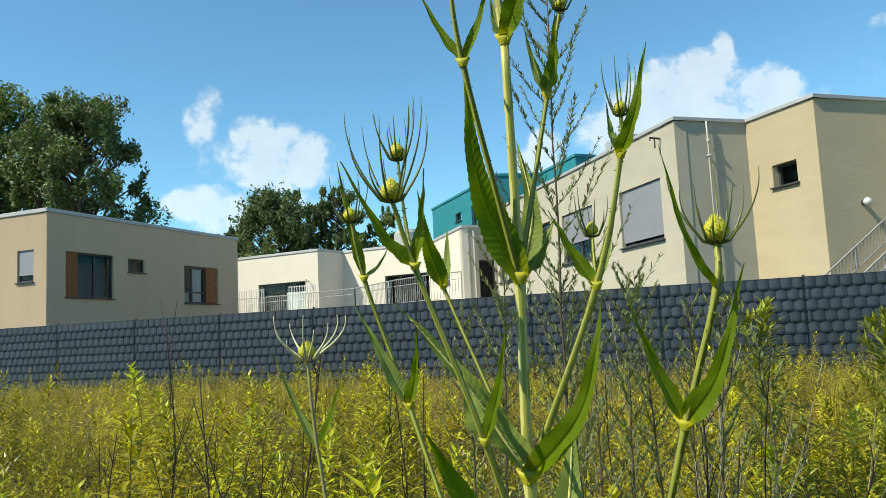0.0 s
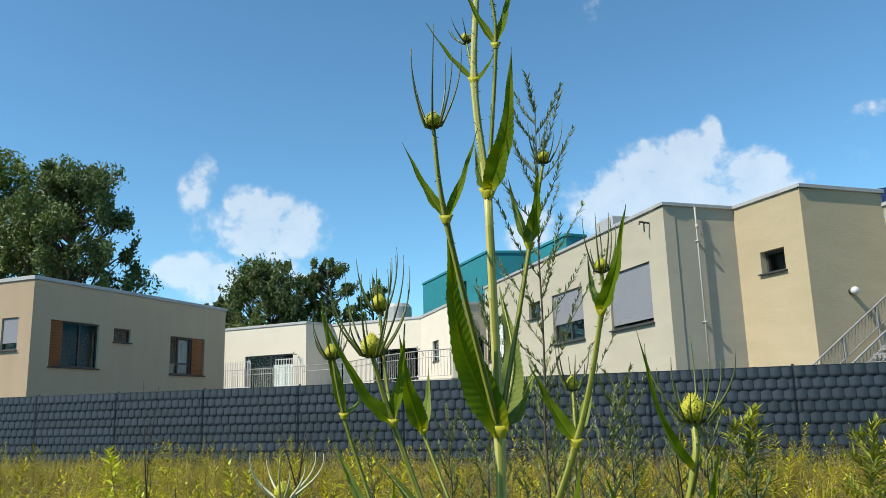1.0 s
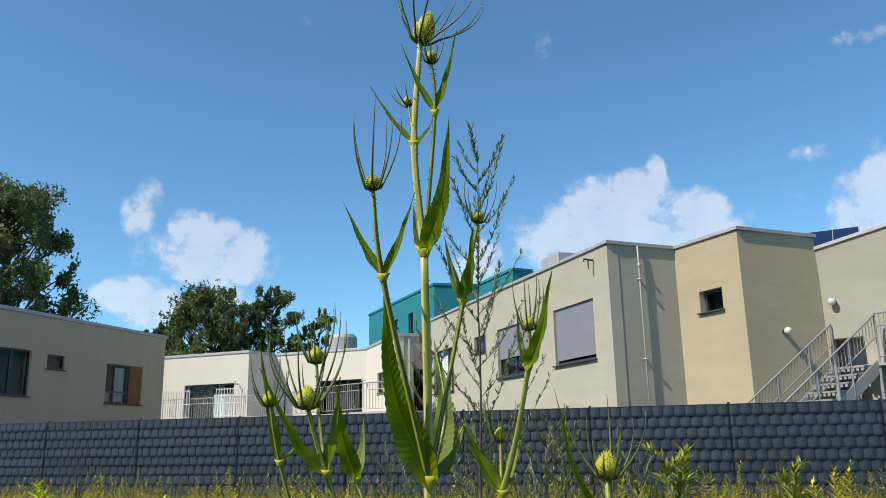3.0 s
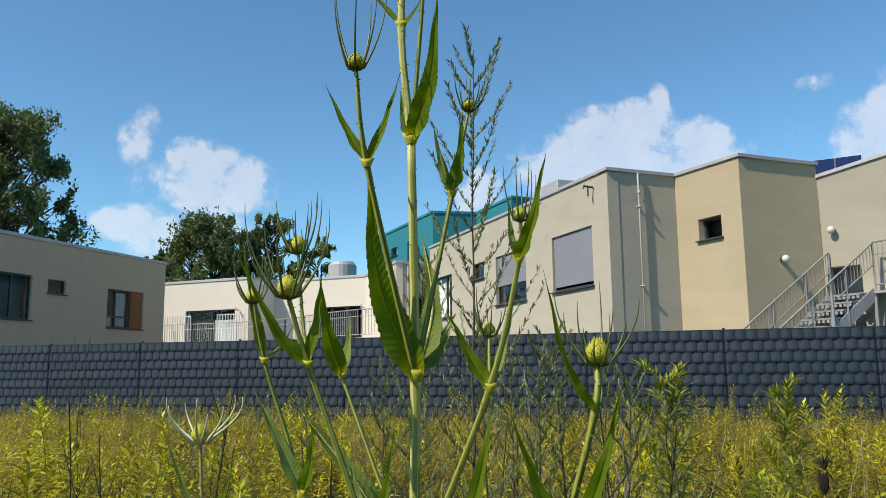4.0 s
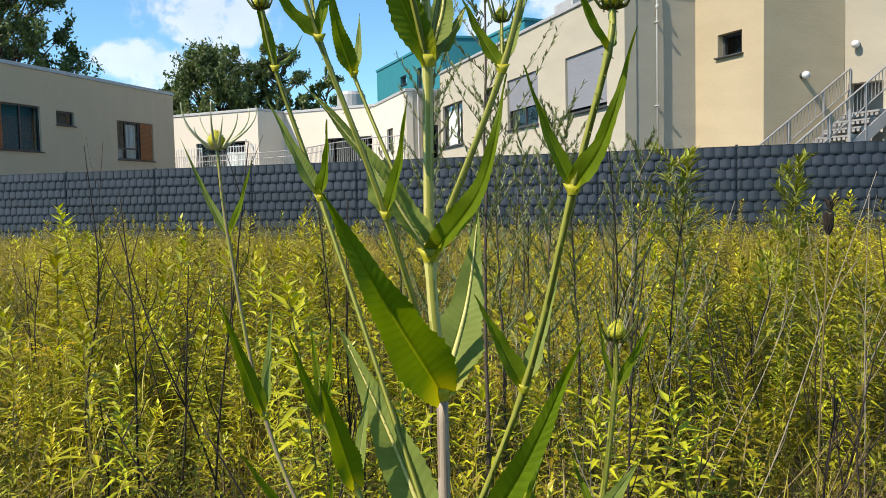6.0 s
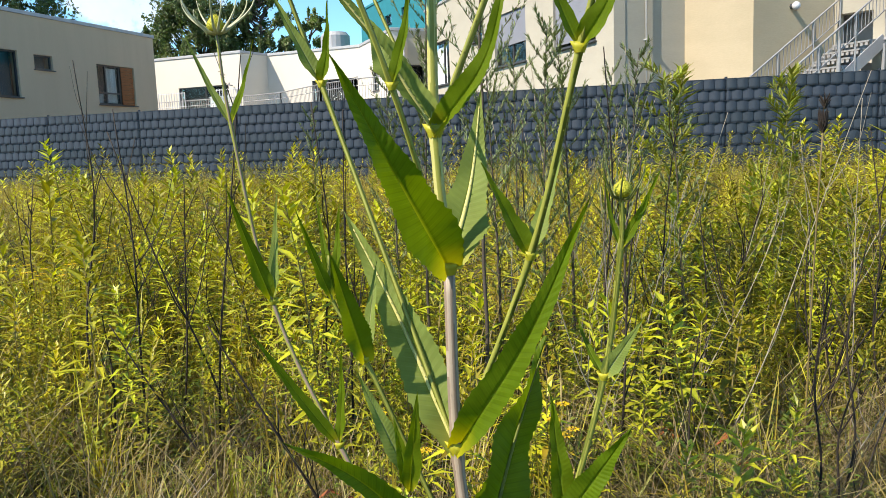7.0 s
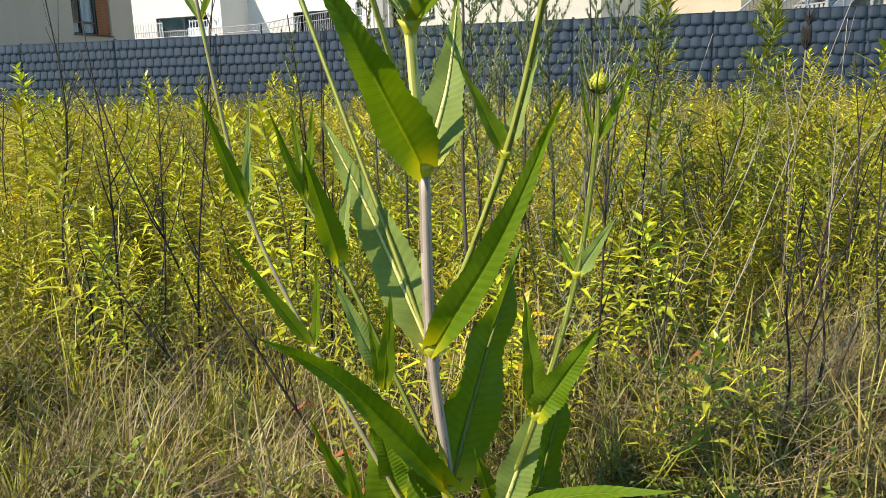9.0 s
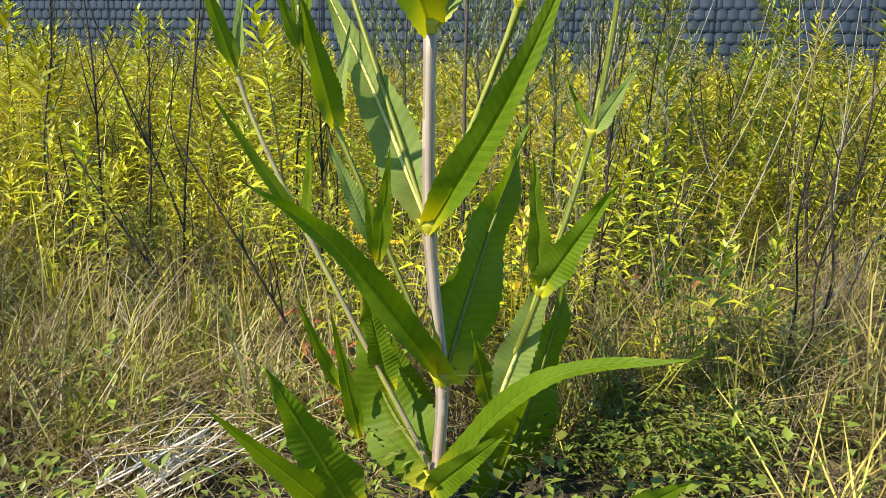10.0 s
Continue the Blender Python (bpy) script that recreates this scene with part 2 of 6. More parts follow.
def bezier(points, n):
    """Points on a smooth curve through the given ones (Catmull-Rom)."""
    p = [Vector(q) for q in points]
    p = [2 * p[0] - p[1]] + p + [2 * p[-1] - p[-2]]
    out = []
    for i in range(1, len(p) - 2):
        for k in range(n):
            t = k / n
            a, b, c, d = p[i - 1:i + 3]
            out.append(0.5 * (2 * b + (c - a) * t + (2 * a - 5 * b + 4 * c - d) * t * t + (3 * b - a - 3 * c + d) * t ** 3))
    out.append(p[-2])
    return out


def frame_of(p, q, z=0.0):
    """Pose with x along the wall from p to q, y into the house, z up; and the wall's length."""
    p, q = Vector((*p, 0)), Vector((*q, 0))
    x = (q - p).normalized()
    y = Vector((0, 0, 1)).cross(x)
    m = Matrix((x, y, Vector((0, 0, 1)))).transposed().to_4x4()
    m.translation = (p.x, p.y, z)
    return m, (q - p).length


def wall(name, p, q, z0, z1, material, parent, openings=(), thick=0.3, label=""):
    """A wall from p to q (seen from outside, left to right) with openings (s0, s1, z0, z1) cut through it."""
    m, length = frame_of(p, q)
    xs = sorted({0.0, length, *[v for o in openings for v in o[:2]]})
    zs = sorted({z0, z1, *[v for o in openings for v in o[2:4]]})
    bm = bmesh.new()

    def solid(i, j):
        if i < 0 or j < 0 or i >= len(xs) - 1 or j >= len(zs) - 1:
            return False
        x, z = (xs[i] + xs[i + 1]) / 2, (zs[j] + zs[j + 1]) / 2
        return not any(o[0] < x < o[1] and o[2] < z < o[3] for o in openings)

    for i in range(len(xs) - 1):
        for j in range(len(zs) - 1):
            if not solid(i, j):
                continue
            a, b, c, d = xs[i], xs[i + 1], zs[j], zs[j + 1]
            quads = [((a, 0, c), (b, 0, c), (b, 0, d), (a, 0, d)), ((b, thick, c), (a, thick, c), (a, thick, d), (b, thick, d))]
            if not solid(i - 1, j):
                quads.append(((a, thick, c), (a, 0, c), (a, 0, d), (a, thick, d)))
            if not solid(i + 1, j):
                quads.append(((b, 0, c), (b, thick, c), (b, thick, d), (b, 0, d)))
            if not solid(i, j - 1):
                quads.append(((a, thick, c), (b, thick, c), (b, 0, c), (a, 0, c)))
            if not solid(i, j + 1):
                quads.append(((a, 0, d), (b, 0, d), (b, thick, d), (a, thick, d)))
            for f in quads:
                bm.faces.new([bm.verts.new(m @ Vector(v)) for v in f])
    bmesh.ops.remove_doubles(bm, verts=bm.verts, dist=1e-4)
    return part(name, bm, material, parent, label)


def slab(name, poly, z0, z1, material, parent=None, label=""):
    bm = bmesh.new()
    lo = [bm.verts.new((x, y, z0)) for x, y in poly]
    hi = [bm.verts.new((x, y, z1)) for x, y in poly]
    bm.faces.new(lo[::-1])
    bm.faces.new(hi)
    n = len(poly)
    for i in range(n):
        bm.faces.new((lo[i], lo[(i + 1) % n], hi[(i + 1) % n], hi[i]))
    bmesh.ops.recalc_face_normals(bm, faces=bm.faces)
    return part(name, bm, material, parent, label)


def cap(name, p, q, z, parent, material="zinc", out=0.05, tall=0.09, deep=0.38):
    """The metal capping on top of a wall."""
    m, length = frame_of(p, q, z)
    bm = bmesh.new()
    box_bm(bm, m @ pose(length / 2, deep / 2 - out, tall / 2 - 0.02), (length + 2 * out, deep, tall), 0.01)
    return part(name, bm, material, parent)


def box_part(name, m, size, material, parent, label="", bevel=0.0):
    bm = bmesh.new()
    box_bm(bm, m, size, bevel)
    return part(name, bm, material, parent, label)


def window(p, q, opening, parent, material="frame_dark", bars=(), cross=(), shutter=0.0, wood_part=None, curtain=None, inset=0.12, sill=True, label="", inside="dark_inside"):
    """A window in an opening of the wall p-q: frame, panes, a sheet painted as the dim room, sill, and roller shutter,
    wooden panel or curtain where it has them.
    """
    m, _ = frame_of(p, q)
    s0, s1, z0, z1 = opening
    w = 0.06
    bm = bmesh.new()
    ring = ((s0, z0), (s1, z0), (s1, z1), (s0, z1)), ((s0 + w, z0 + w), (s1 - w, z0 + w), (s1 - w, z1 - w), (s0 + w, z1 - w))
    quads = [[[bm.verts.new(m @ Vector((s, y, z))) for s, z in r] for r in ring] for y in (inset - 0.035, inset + 0.035)]
    for k in range(4):
        j = (k + 1) % 4
        (fo, fi), (bo, bi) = quads
        for f in ((fo[k], fo[j], fi[j], fi[k]), (bo[j], bo[k], bi[k], bi[j]), (fo[j], fo[k], bo[k], bo[j]), (fi[k], fi[j], bi[j], bi[k])):
            bm.faces.new(f)
    win = part("window", bm, material, parent, label)
    for s in bars:
        box_part("mullion", m @ pose(s, inset, (z0 + z1) / 2), (0.07, 0.066, z1 - z0 - 2 * w), material, win)
    for a, b, z in cross:
        box_part("transom", m @ pose((a + b) / 2, inset, z), (b - a, 0.062, 0.06), material, win)
    bm = bmesh.new()
    box_bm(bm, m @ pose((s0 + s1) / 2, inset + 0.005, (z0 + z1) / 2), (s1 - s0 - w, 0.012, z1 - z0 - w))
    pane = part("pane", bm, "glass", win)
    pane.visible_shadow = False
    # flat sheet close behind the pane; its colour stands in for the room's shade
    box_part("painted_room_sheet", m @ pose((s0 + s1) / 2, inset + 0.32, (z0 + z1) / 2), (s1 - s0 + 0.1, 0.02, z1 - z0 + 0.1), inside, win)
    if sill:
        bm = bmesh.new()
        box_bm(bm, m @ pose((s0 + s1) / 2, 0.03, z0 - 0.015), (s1 - s0 + 0.1, 0.22, 0.035), 0.006)
        part("sill", bm, material, win)
    if shutter:
        drop = (z1 - z0) * shutter
        rows = int(drop / 0.075)
        for k in range(rows):
            box_part("shutter_slat", m @ pose((s0 + s1) / 2, inset - 0.06, z1 - (k + 0.5) * drop / rows), (s1 - s0 - 0.07, 0.016, drop / rows - 0.0015), "shutter_grey", win, "grey roller shutter slat")
    if wood_part:
        a, b = wood_part
        rows = int((z1 - z0 - 0.04) / 0.1)
        for k in range(rows):
            box_part("louvre_slat", m @ pose((a + b) / 2, 0.05, z0 + 0.02 + (k + 0.5) * (z1 - z0 - 0.04) / rows, 12), (b - a - 0.03, 0.022, 0.09), "wood", win, "reddish wooden louvre slat", 0.004)
    if curtain:
        for a, b, c, d in curtain:
            bm = bmesh.new()
            n = 24
            for k in range(n):
                xa, xb = a + (b - a) * k / n, a + (b - a) * (k + 1) / n
                ya, yb = inset + 0.1 + 0.025 * math.sin(k * 1.9), inset + 0.1 + 0.025 * math.sin((k + 1) * 1.9)
                bm.faces.new([bm.verts.new(m @ Vector(v)) for v in ((xa, ya, c), (xb, yb, c), (xb, yb, d), (xa, ya, d))])
            part("curtain", bm, "curtain", win, "pale drawn curtain", True)
    return win


def railing(name, points, z_top, height, parent, gap=0.12, mid=None, r=0.014, lift=0.0):
    """A steel rail with balusters along points (x, y, z of the walking line)."""
    bm = bmesh.new()
    top = [Vector(p) + Vector((0, 0, height)) for p in points]
    tube(bm, top, 0.022, 6)
    rail = part(name, bm, "steel", parent)
    low = [Vector(p) + Vector((0, 0, lift)) for p in points]
    bm = bmesh.new()
    tube(bm, low, 0.016, 5)
    part("lower_rail", bm, "steel", rail)
    if mid:
        bm = bmesh.new()
        tube(bm, [Vector(p) + Vector((0, 0, mid)) for p in points], 0.016, 5)
        part("middle_rail", bm, "steel", rail)
    for a, b in zip(points, points[1:]):
        a, b = Vector(a), Vector(b)
        n = max(1, int((b - a).length / gap))
        for k in range(n + 1):
            p = a.lerp(b, k / n)
            bm = bmesh.new()
            tube(bm, [p + Vector((0, 0, lift)), p + Vector((0, 0, height))], r * (1.6 if k in (0, n) else 0.6), 4)
            part("baluster", bm, "steel", rail)
    return rail


# ---- ground ----
def ground_z(x, y):
    """Height of the field: it rises gently towards the fence."""
    t = min(1.0, max(0.0, (y - 4.0) / 12.0))
    t = t * t * (3 - 2 * t)
    return -0.45 + 0.47 * t + 0.03 * math.sin(x * 1.3 + y * 0.7) * math.cos(y * 1.1 - x * 0.4) * (1.0 if y < 15 else 0.3)


bm = bmesh.new()
gx = sorted([-4000, -1200, -400, -140, -70, -40] + [-25 + 0.5 * i for i in range(101)] + [40, 70, 140, 400, 1200, 4000])
gy = sorted([-4000, -1200, -300, -80, -30, -12] + [-5 + 0.5 * i for i in range(71)] + [35, 45, 60, 90, 150, 300, 900, 4000])
grid = [[bm.verts.new((x, y, ground_z(x, y))) for x in gx] for y in gy]
for j in range(len(gy) - 1):
    for i in range(len(gx) - 1):
        bm.faces.new((grid[j][i], grid[j][i + 1], grid[j + 1][i + 1], grid[j + 1][i]))
ground = part("ground", bm, "soil", smooth=True)
tagged(ground, "dry brown meadow soil with patches of green", "ground", kind="structure")

# ---- pale two-storey building with the cream stair tower ----
GF, GC, GN, RC, R2 = (0.42, 32.0), (4.63, 19.75), (6.46, 20.46), (7.31, 18.60), (9.46, 19.45)
R3 = (8.95, 20.9)
E1, E2 = (9.468, 19.452), (11.36, 17.317)
E_ROOF = 5.42
ROOF = 5.74
house = empty("apartment_building", "two-storey flat-roofed building with cream and pale plaster behind the fence", "building", (6.5, 22, 0))
L_A = math.dist(GF, GC)
A_OPEN = [(L_A - 2.86, L_A - 0.78, 3.08, 4.55), (L_A - 6.62, L_A - 4.48, 3.03, 4.53), (L_A - 8.53, L_A - 7.56, 4.0, 4.53), (L_A - 12.7, L_A - 10.55, 2.92, 4.47)]
wall("wall", GF, GC, 0.0, ROOF, "plaster_pale", house, A_OPEN)
window(GF, GC, A_OPEN[0], house, shutter=0.92)
window(GF, GC, A_OPEN[1], house, shutter=0.62, bars=(L_A - 5.5,))
window(GF, GC, A_OPEN[2], house)
window(GF, GC, A_OPEN[3], house, bars=(L_A - 11.3,), curtain=((L_A - 12.6, L_A - 11.4, 3.0, 4.3),))
wall("wall", GC, GN, 0.0, ROOF, "plaster_pale", house)
C_LEN = math.dist(GN, RC)
C_OPEN = [(C_LEN - 1.33, C_LEN - 0.61, 4.02, 4.53)]
wall("wall", GN, RC, 0.0, ROOF, "plaster_cream", house, C_OPEN)
window(GN, RC, C_OPEN[0], house, inset=0.2)
wall("wall", RC, R2, 0.0, ROOF, "plaster_cream", house)
wall("wall", R2, R3, 0.0, ROOF, "plaster_cream", house)
E_LEN, E_RISE = math.dist(E1, E2), 0.44
east = wall("wall", E1, E2, 0.0, E_ROOF, "plaster_pale", house, [(0.08, 0.80, 1.5, 3.32)])
m, _ = frame_of(E1, E2)
box_part("door_recess", m @ pose(0.46, 0.75, 2.46), (1.4, 0.06, 2.1), "concrete", house)
box_part("recess_ceiling", m @ pose(0.46, 0.54, 3.40), (1.2, 0.46, 0.06), "concrete", house)
east_cap = cap("roof_edge", E1, E2, E_ROOF, house)
for ob in (east, east_cap):
    for v in ob.data.vertices:
        if v.co.z > E_ROOF - 0.1:
            v.co.z += E_RISE * math.dist(v.co.xy, E1) / E_LEN
for a, b in ((GF, GC), (GC, GN), (GN, RC), (RC, R2), (R2, R3)):
    cap("roof_edge", a, b, ROOF, house)
slab("roof", [(0.8, 32.0), (4.85, 20.0), (6.6, 20.8), (7.42, 18.95), (9.2, 19.7), (8.8, 21.1), (9.9, 21.5), (20, 21.6), (16, 40), (1, 40)], ROOF - 0.35, ROOF - 0.12, "gravel_roof", house)
wall("wall", (0.62, 40), GF, 0.0, ROOF, "plaster_pale", house)
for a, b in (((20, 19.1), (16, 40)), ((16, 40), (1, 40)), ((11.40, 17.35), (20, 19.1))):
    wall("wall", b if a != (11.40, 17.35) else a, a if a != (11.40, 17.35) else b, 0.0, ROOF, "plaster_pale", house)
slab("roof", [(9.9, 19.6), (11.6, 17.7), (20, 19.3), (20, 21.5), (9.9, 21.4)], E_ROOF - 0.35, E_ROOF - 0.12, "gravel_roof", house)
# rain pipe on the set-back wall
m, _ = frame_of(GC, GN)
bm = bmesh.new()
tube(bm, [m @ Vector(p) for p in ((0.84, -0.06, 0.0), (0.84, -0.06, 5.3), (0.84, -0.05, 5.72))], 0.022, 8)
for z in (1.2, 3.0, 4.9):
    box_bm(bm, m @ pose(0.84, -0.06, z), (0.08, 0.12, 0.03))
box_bm(bm, m @ pose(0.84, -0.07, 5.25), (0.07, 0.08, 0.1), 0.02)
part("rain_pipe", bm, "pipe", house, "pale grey rain pipe", True)
# small bracket under the roof edge
m, _ = frame_of(GF, GC)
bm = bmesh.new()
tube(bm, [m @ Vector(p) for p in ((L_A - 0.62, -0.02, 5.45), (L_A - 0.62, -0.28, 5.47), (L_A - 0.62, -0.28, 5.40))], 0.025, 6)
tube(bm, [m @ Vector(p) for p in ((L_A - 0.62, -0.16, 5.46), (L_A - 0.62, -0.16, 5.22))], 0.018, 6)
part("wall_bracket", bm, "frame_dark", house)


def wall_lamp(m):
    """A round white wall lamp on a short arm; m: on the wall, y into it."""
    bm = bmesh.new()
    tube(bm, [m @ Vector((0, 0.01, 0)), m @ Vector((0, -0.06, 0))], 0.06, 10)
    lamp = part("wall_lamp", bm, "frame_dark")
    tagged(lamp, "round white wall lamp on the plaster wall", "lamp", group="wall lamps")
    bm = bmesh.new()
    bmesh.ops.create_uvsphere(bm, u_segments=16, v_segments=10, radius=0.088, matrix=m @ pose(0, -0.13, 0))
    part("shade", bm, "lamp_white", lamp, smooth=True)
    return lamp


m, _ = frame_of(RC, R2)
wall_lamp(m @ pose(1.05, 0, 3.46))
m, _ = frame_of(E1, E2)
wall_lamp(m @ pose(0.27, 0, 4.15))

# grey plant box and solar panel on the roof
bm = bmesh.new()
box_bm(bm, pose(4.62, 26.3, 6.28, 0, 0, 18), (0.8, 1.2, 1.32), 0.03)
roof_unit = part("roof_unit", bm, "zinc")
tagged(roof_unit, "grey metal ventilation box on the flat roof", "roof unit")
solar = empty("solar_panel", "dark blue tilted solar panel on the flat roof", "solar panel", (11.25, 21.93, ROOF - 0.12))
sm = pose(11.25, 21.93, 6.26, 38, 0, -30)
box_part("frame", sm, (1.32, 1.3, 0.05), "zinc", solar, "", 0.006)
for i in range(2):
    for j in range(2):
        box_part("panel", sm @ pose(-0.32 + i * 0.64, -0.31 + j * 0.62, 0.03), (0.62, 0.6, 0.012), "solar", solar)
for u, v in ((-0.6, -0.55), (0.6, -0.55), (-0.6, 0.55), (0.6, 0.55)):
    q = sm @ Vector((u, v, 0))
    bm = bmesh.new()
    tube(bm, [q, (q.x, q.y, ROOF - 0.13)], 0.02, 5)
    part("support", bm, "zinc", solar)

# ---- outside stairs ----
stairs = empty("outside_stairs", "galvanised steel outside stairs with railings against the cream wall", "stairs", (8.5, 18.3, 0))
sm, _ = frame_of(RC, R2)
FAR, NEAR, SLOPE = -0.14, -1.2, 0.667
tread_line = lambda s: 0.97 + (s + 0.3) * SLOPE


def sp(s, d, z):
    return sm @ Vector((s, d, z))


N_STEP = 15
for k in range(N_STEP):
    s = 2.2 - 0.265 * k
    z = 2.62 - 0.177 * k
    bm = bmesh.new()
    box_bm(bm, sm @ pose(s, (FAR + NEAR) / 2, z), (0.27, NEAR - FAR + 0.06, 0.035))
    for j in range(9):
        box_bm(bm, sm @ pose(s - 0.12, FAR + (NEAR - FAR) * (j + 0.5) / 9, z - 0.05), (0.012, 0.07, 0.07))
    part("tread", bm, "steel", stairs)
for d in (FAR, NEAR):
    bm = bmesh.new()
    a, b = sp(2.40, d, 2.64), sp(2.2 - 0.265 * N_STEP, d, 2.64 - 0.177 * (N_STEP + 1))
    ang = math.degrees(math.atan2(b.z - a.z, math.dist(a.xy, b.xy)))
    mid = (a + b) / 2
    box_bm(bm, Matrix.Translation(mid) @ sm.to_3x3().to_4x4() @ pose(0, 0, 0, 0, ang), ((a - b).length, 0.02, 0.26), 0.004)
    part("stringer", bm, "zinc", stairs)
    top_s = 2.42 if d == NEAR else 2.32
    end_s = 2.2 - 0.265 * (N_STEP - 1)
    railing("stair_rail", [sp(top_s, d, 2.70 + (top_s - 2.36) * SLOPE), sp(end_s, d, 2.70 + (end_s - 2.36) * SLOPE)], 0, 0.98, stairs, lift=0.52)
    for s in (top_s, 1.55, 0.55):
        bm = bmesh.new()
        tube(bm, [sp(s, d, 2.52 + (s - 2.36) * SLOPE), sp(s, d, 3.68 + (s - 2.36) * SLOPE)], 0.021, 6)
        part("rail_post", bm, "steel", stairs)
bm = bmesh.new()
box_bm(bm, sm @ pose(2.56, -1.3, 2.65), (0.42, 2.3, 0.05))
box_bm(bm, sm @ pose(2.56, -2.45, 2.53), (0.42, 0.03, 0.24))
part("landing", bm, "zinc", stairs)
railing("landing_rail", [sp(2.42, NEAR, 2.72), sp(2.42, -2.4, 2.72)], 0, 1.02, stairs, lift=0.1, mid=0.75)
for s in (1.1, 2.38):
    bm = bmesh.new()
    tube(bm, [sp(s, NEAR, 0), sp(s, NEAR, 2.55 if s > 2 else tread_line(s) + 0.7)], 0.04, 8)
    part("post", bm, "steel", stairs)
bm = bmesh.new()
box_bm(bm, sm @ pose(2.45, -1.9, 2.35), (0.1, 0.5, 0.42), 0.01)
part("wall_box", bm, "plaster_white", house)

# ---- tan building ----
LA, LF, LC, LB = (-22.25, 28.96), (-14.24, 26.24), (-11.19, 36.07), (-18.23, 38.69)
tan = empty("tan_building", "tan plastered flat-roofed building with wooden window louvres", "building", (-16, 32, 0))
L_OPEN = [(0.77, 2.90, 2.92, 4.48), (3.61, 4.47, 3.92, 4.43), (6.70, 8.88, 2.83, 4.37)]
wall("wall", LF, LC, -0.1, ROOF, "plaster_tan", tan, L_OPEN)
window(LF, LC, L_OPEN[0], tan, bars=(2.09,), wood_part=(0.80, 1.33), inside="blue_pane_tone")
window(LF, LC, L_OPEN[1], tan)
window(LF, LC, L_OPEN[2], tan, bars=(7.27, 8.05), cross=((6.7, 8.05, 3.29),), wood_part=(8.09, 8.85), curtain=((7.34, 8.02, 2.92, 4.26), (6.76, 7.22, 2.92, 3.26)))
K_LEN = math.dist(LA, LF)
K_OPEN = [(K_LEN - 1.34, K_LEN - 0.59, 3.45, 4.52)]
wall("wall", LA, LF, -0.1, ROOF, "plaster_tan", tan, K_OPEN)
window(LA, LF, K_OPEN[0], tan, shutter=0.78)
wall("wall", LC, LB, -0.1, ROOF, "plaster_tan", tan)
wall("wall", LB, LA, -0.1, ROOF, "plaster_tan", tan)
for a, b in ((LA, LF), (LF, LC), (LC, LB)):
    cap("roof_edge", a, b, ROOF, tan, tall=0.13)
slab("roof", [(-21.8, 29.1), (-14.4, 26.6), (-11.6, 35.9), (-18.1, 38.3)], ROOF - 0.3, ROOF - 0.1, "gravel_roof", tan)

# ---- white building with terraces ----
WL, WC, WR, W2, W3, W4 = (-19.42, 46.88), (-8.92, 42.04), (-7.95, 43.82), (-2.86, 41.43), (-1.08, 36.27), (0.48, 36.9)
TERRACE = 2.3
white = empty("white_building", "white plastered flat-roofed building with a railed terrace", "building", (-4, 44, 0))
W_LEN = math.dist(WL, WC)
WD = [(W_LEN - 4.1, W_LEN - 0.85, TERRACE, 4.23)]
wall("wall", WL, WC, 0.0, ROOF, "plaster_white", white, WD)
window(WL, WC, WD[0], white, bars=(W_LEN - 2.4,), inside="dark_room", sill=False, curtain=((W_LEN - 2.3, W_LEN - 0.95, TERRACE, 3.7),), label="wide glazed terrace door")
wall("wall", WC, WR, 0.0, ROOF, "plaster_white", white)
XD = [(2.7, 5.4, TERRACE, 4.27)]
wall("wall", WR, W2, 0.0, ROOF, "plaster_white", white, XD)
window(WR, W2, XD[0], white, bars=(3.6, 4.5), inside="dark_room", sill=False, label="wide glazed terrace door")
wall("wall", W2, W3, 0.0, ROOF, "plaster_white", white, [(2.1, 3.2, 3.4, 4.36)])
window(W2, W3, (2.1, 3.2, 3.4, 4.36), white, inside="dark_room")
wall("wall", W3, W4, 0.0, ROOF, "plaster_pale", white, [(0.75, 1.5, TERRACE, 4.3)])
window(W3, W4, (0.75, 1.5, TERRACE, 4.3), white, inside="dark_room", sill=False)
for a, b in ((WL, WC), (WC, WR), (WR, W2), (W2, W3), (W3, W4)):
    cap("roof_edge", a, b, ROOF, white, tall=0.13)
slab("roof", [(-19.2, 47.4), (-9.0, 42.6), (-8.0, 44.3), (-2.6, 41.8), (-0.9, 36.9), (0.5, 37.2), (1.2, 60), (-19, 60)], ROOF - 0.3, ROOF - 0.1, "gravel_roof", white)
bm = bmesh.new()
tube(bm, [Vector((-0.55, 36.4, 0)), Vector((-0.55, 36.4, 5.6))], 0.05, 8)
part("rain_pipe", bm, "zinc", white)
for px, py in ((-9.45, 42.2), (-2.95, 41.2)):
    bm = bmesh.new()
    tube(bm, [(px, py, 4.15), (px - 0.1, py - 0.22, 4.15), (px - 0.1, py - 0.22, 4.28)], 0.04, 6)
    part("bracket", bm, "zinc", white)
terrace = slab("terrace", [(-14, 41.9), (-8.9, 39.4), (-6.2, 37.4), (-3.9, 33.6), (-2.3, 31.7), (-0.9, 30.6), (0.2, 31.6), (0.4, 36.8), (-1.1, 36.2), (-2.9, 41.4), (-7.9, 43.8), (-9.0, 42.0), (-14, 44.2)], 0.0, TERRACE, "concrete")
tagged(terrace, "raised concrete terrace of the white building", "terrace", kind="structure")
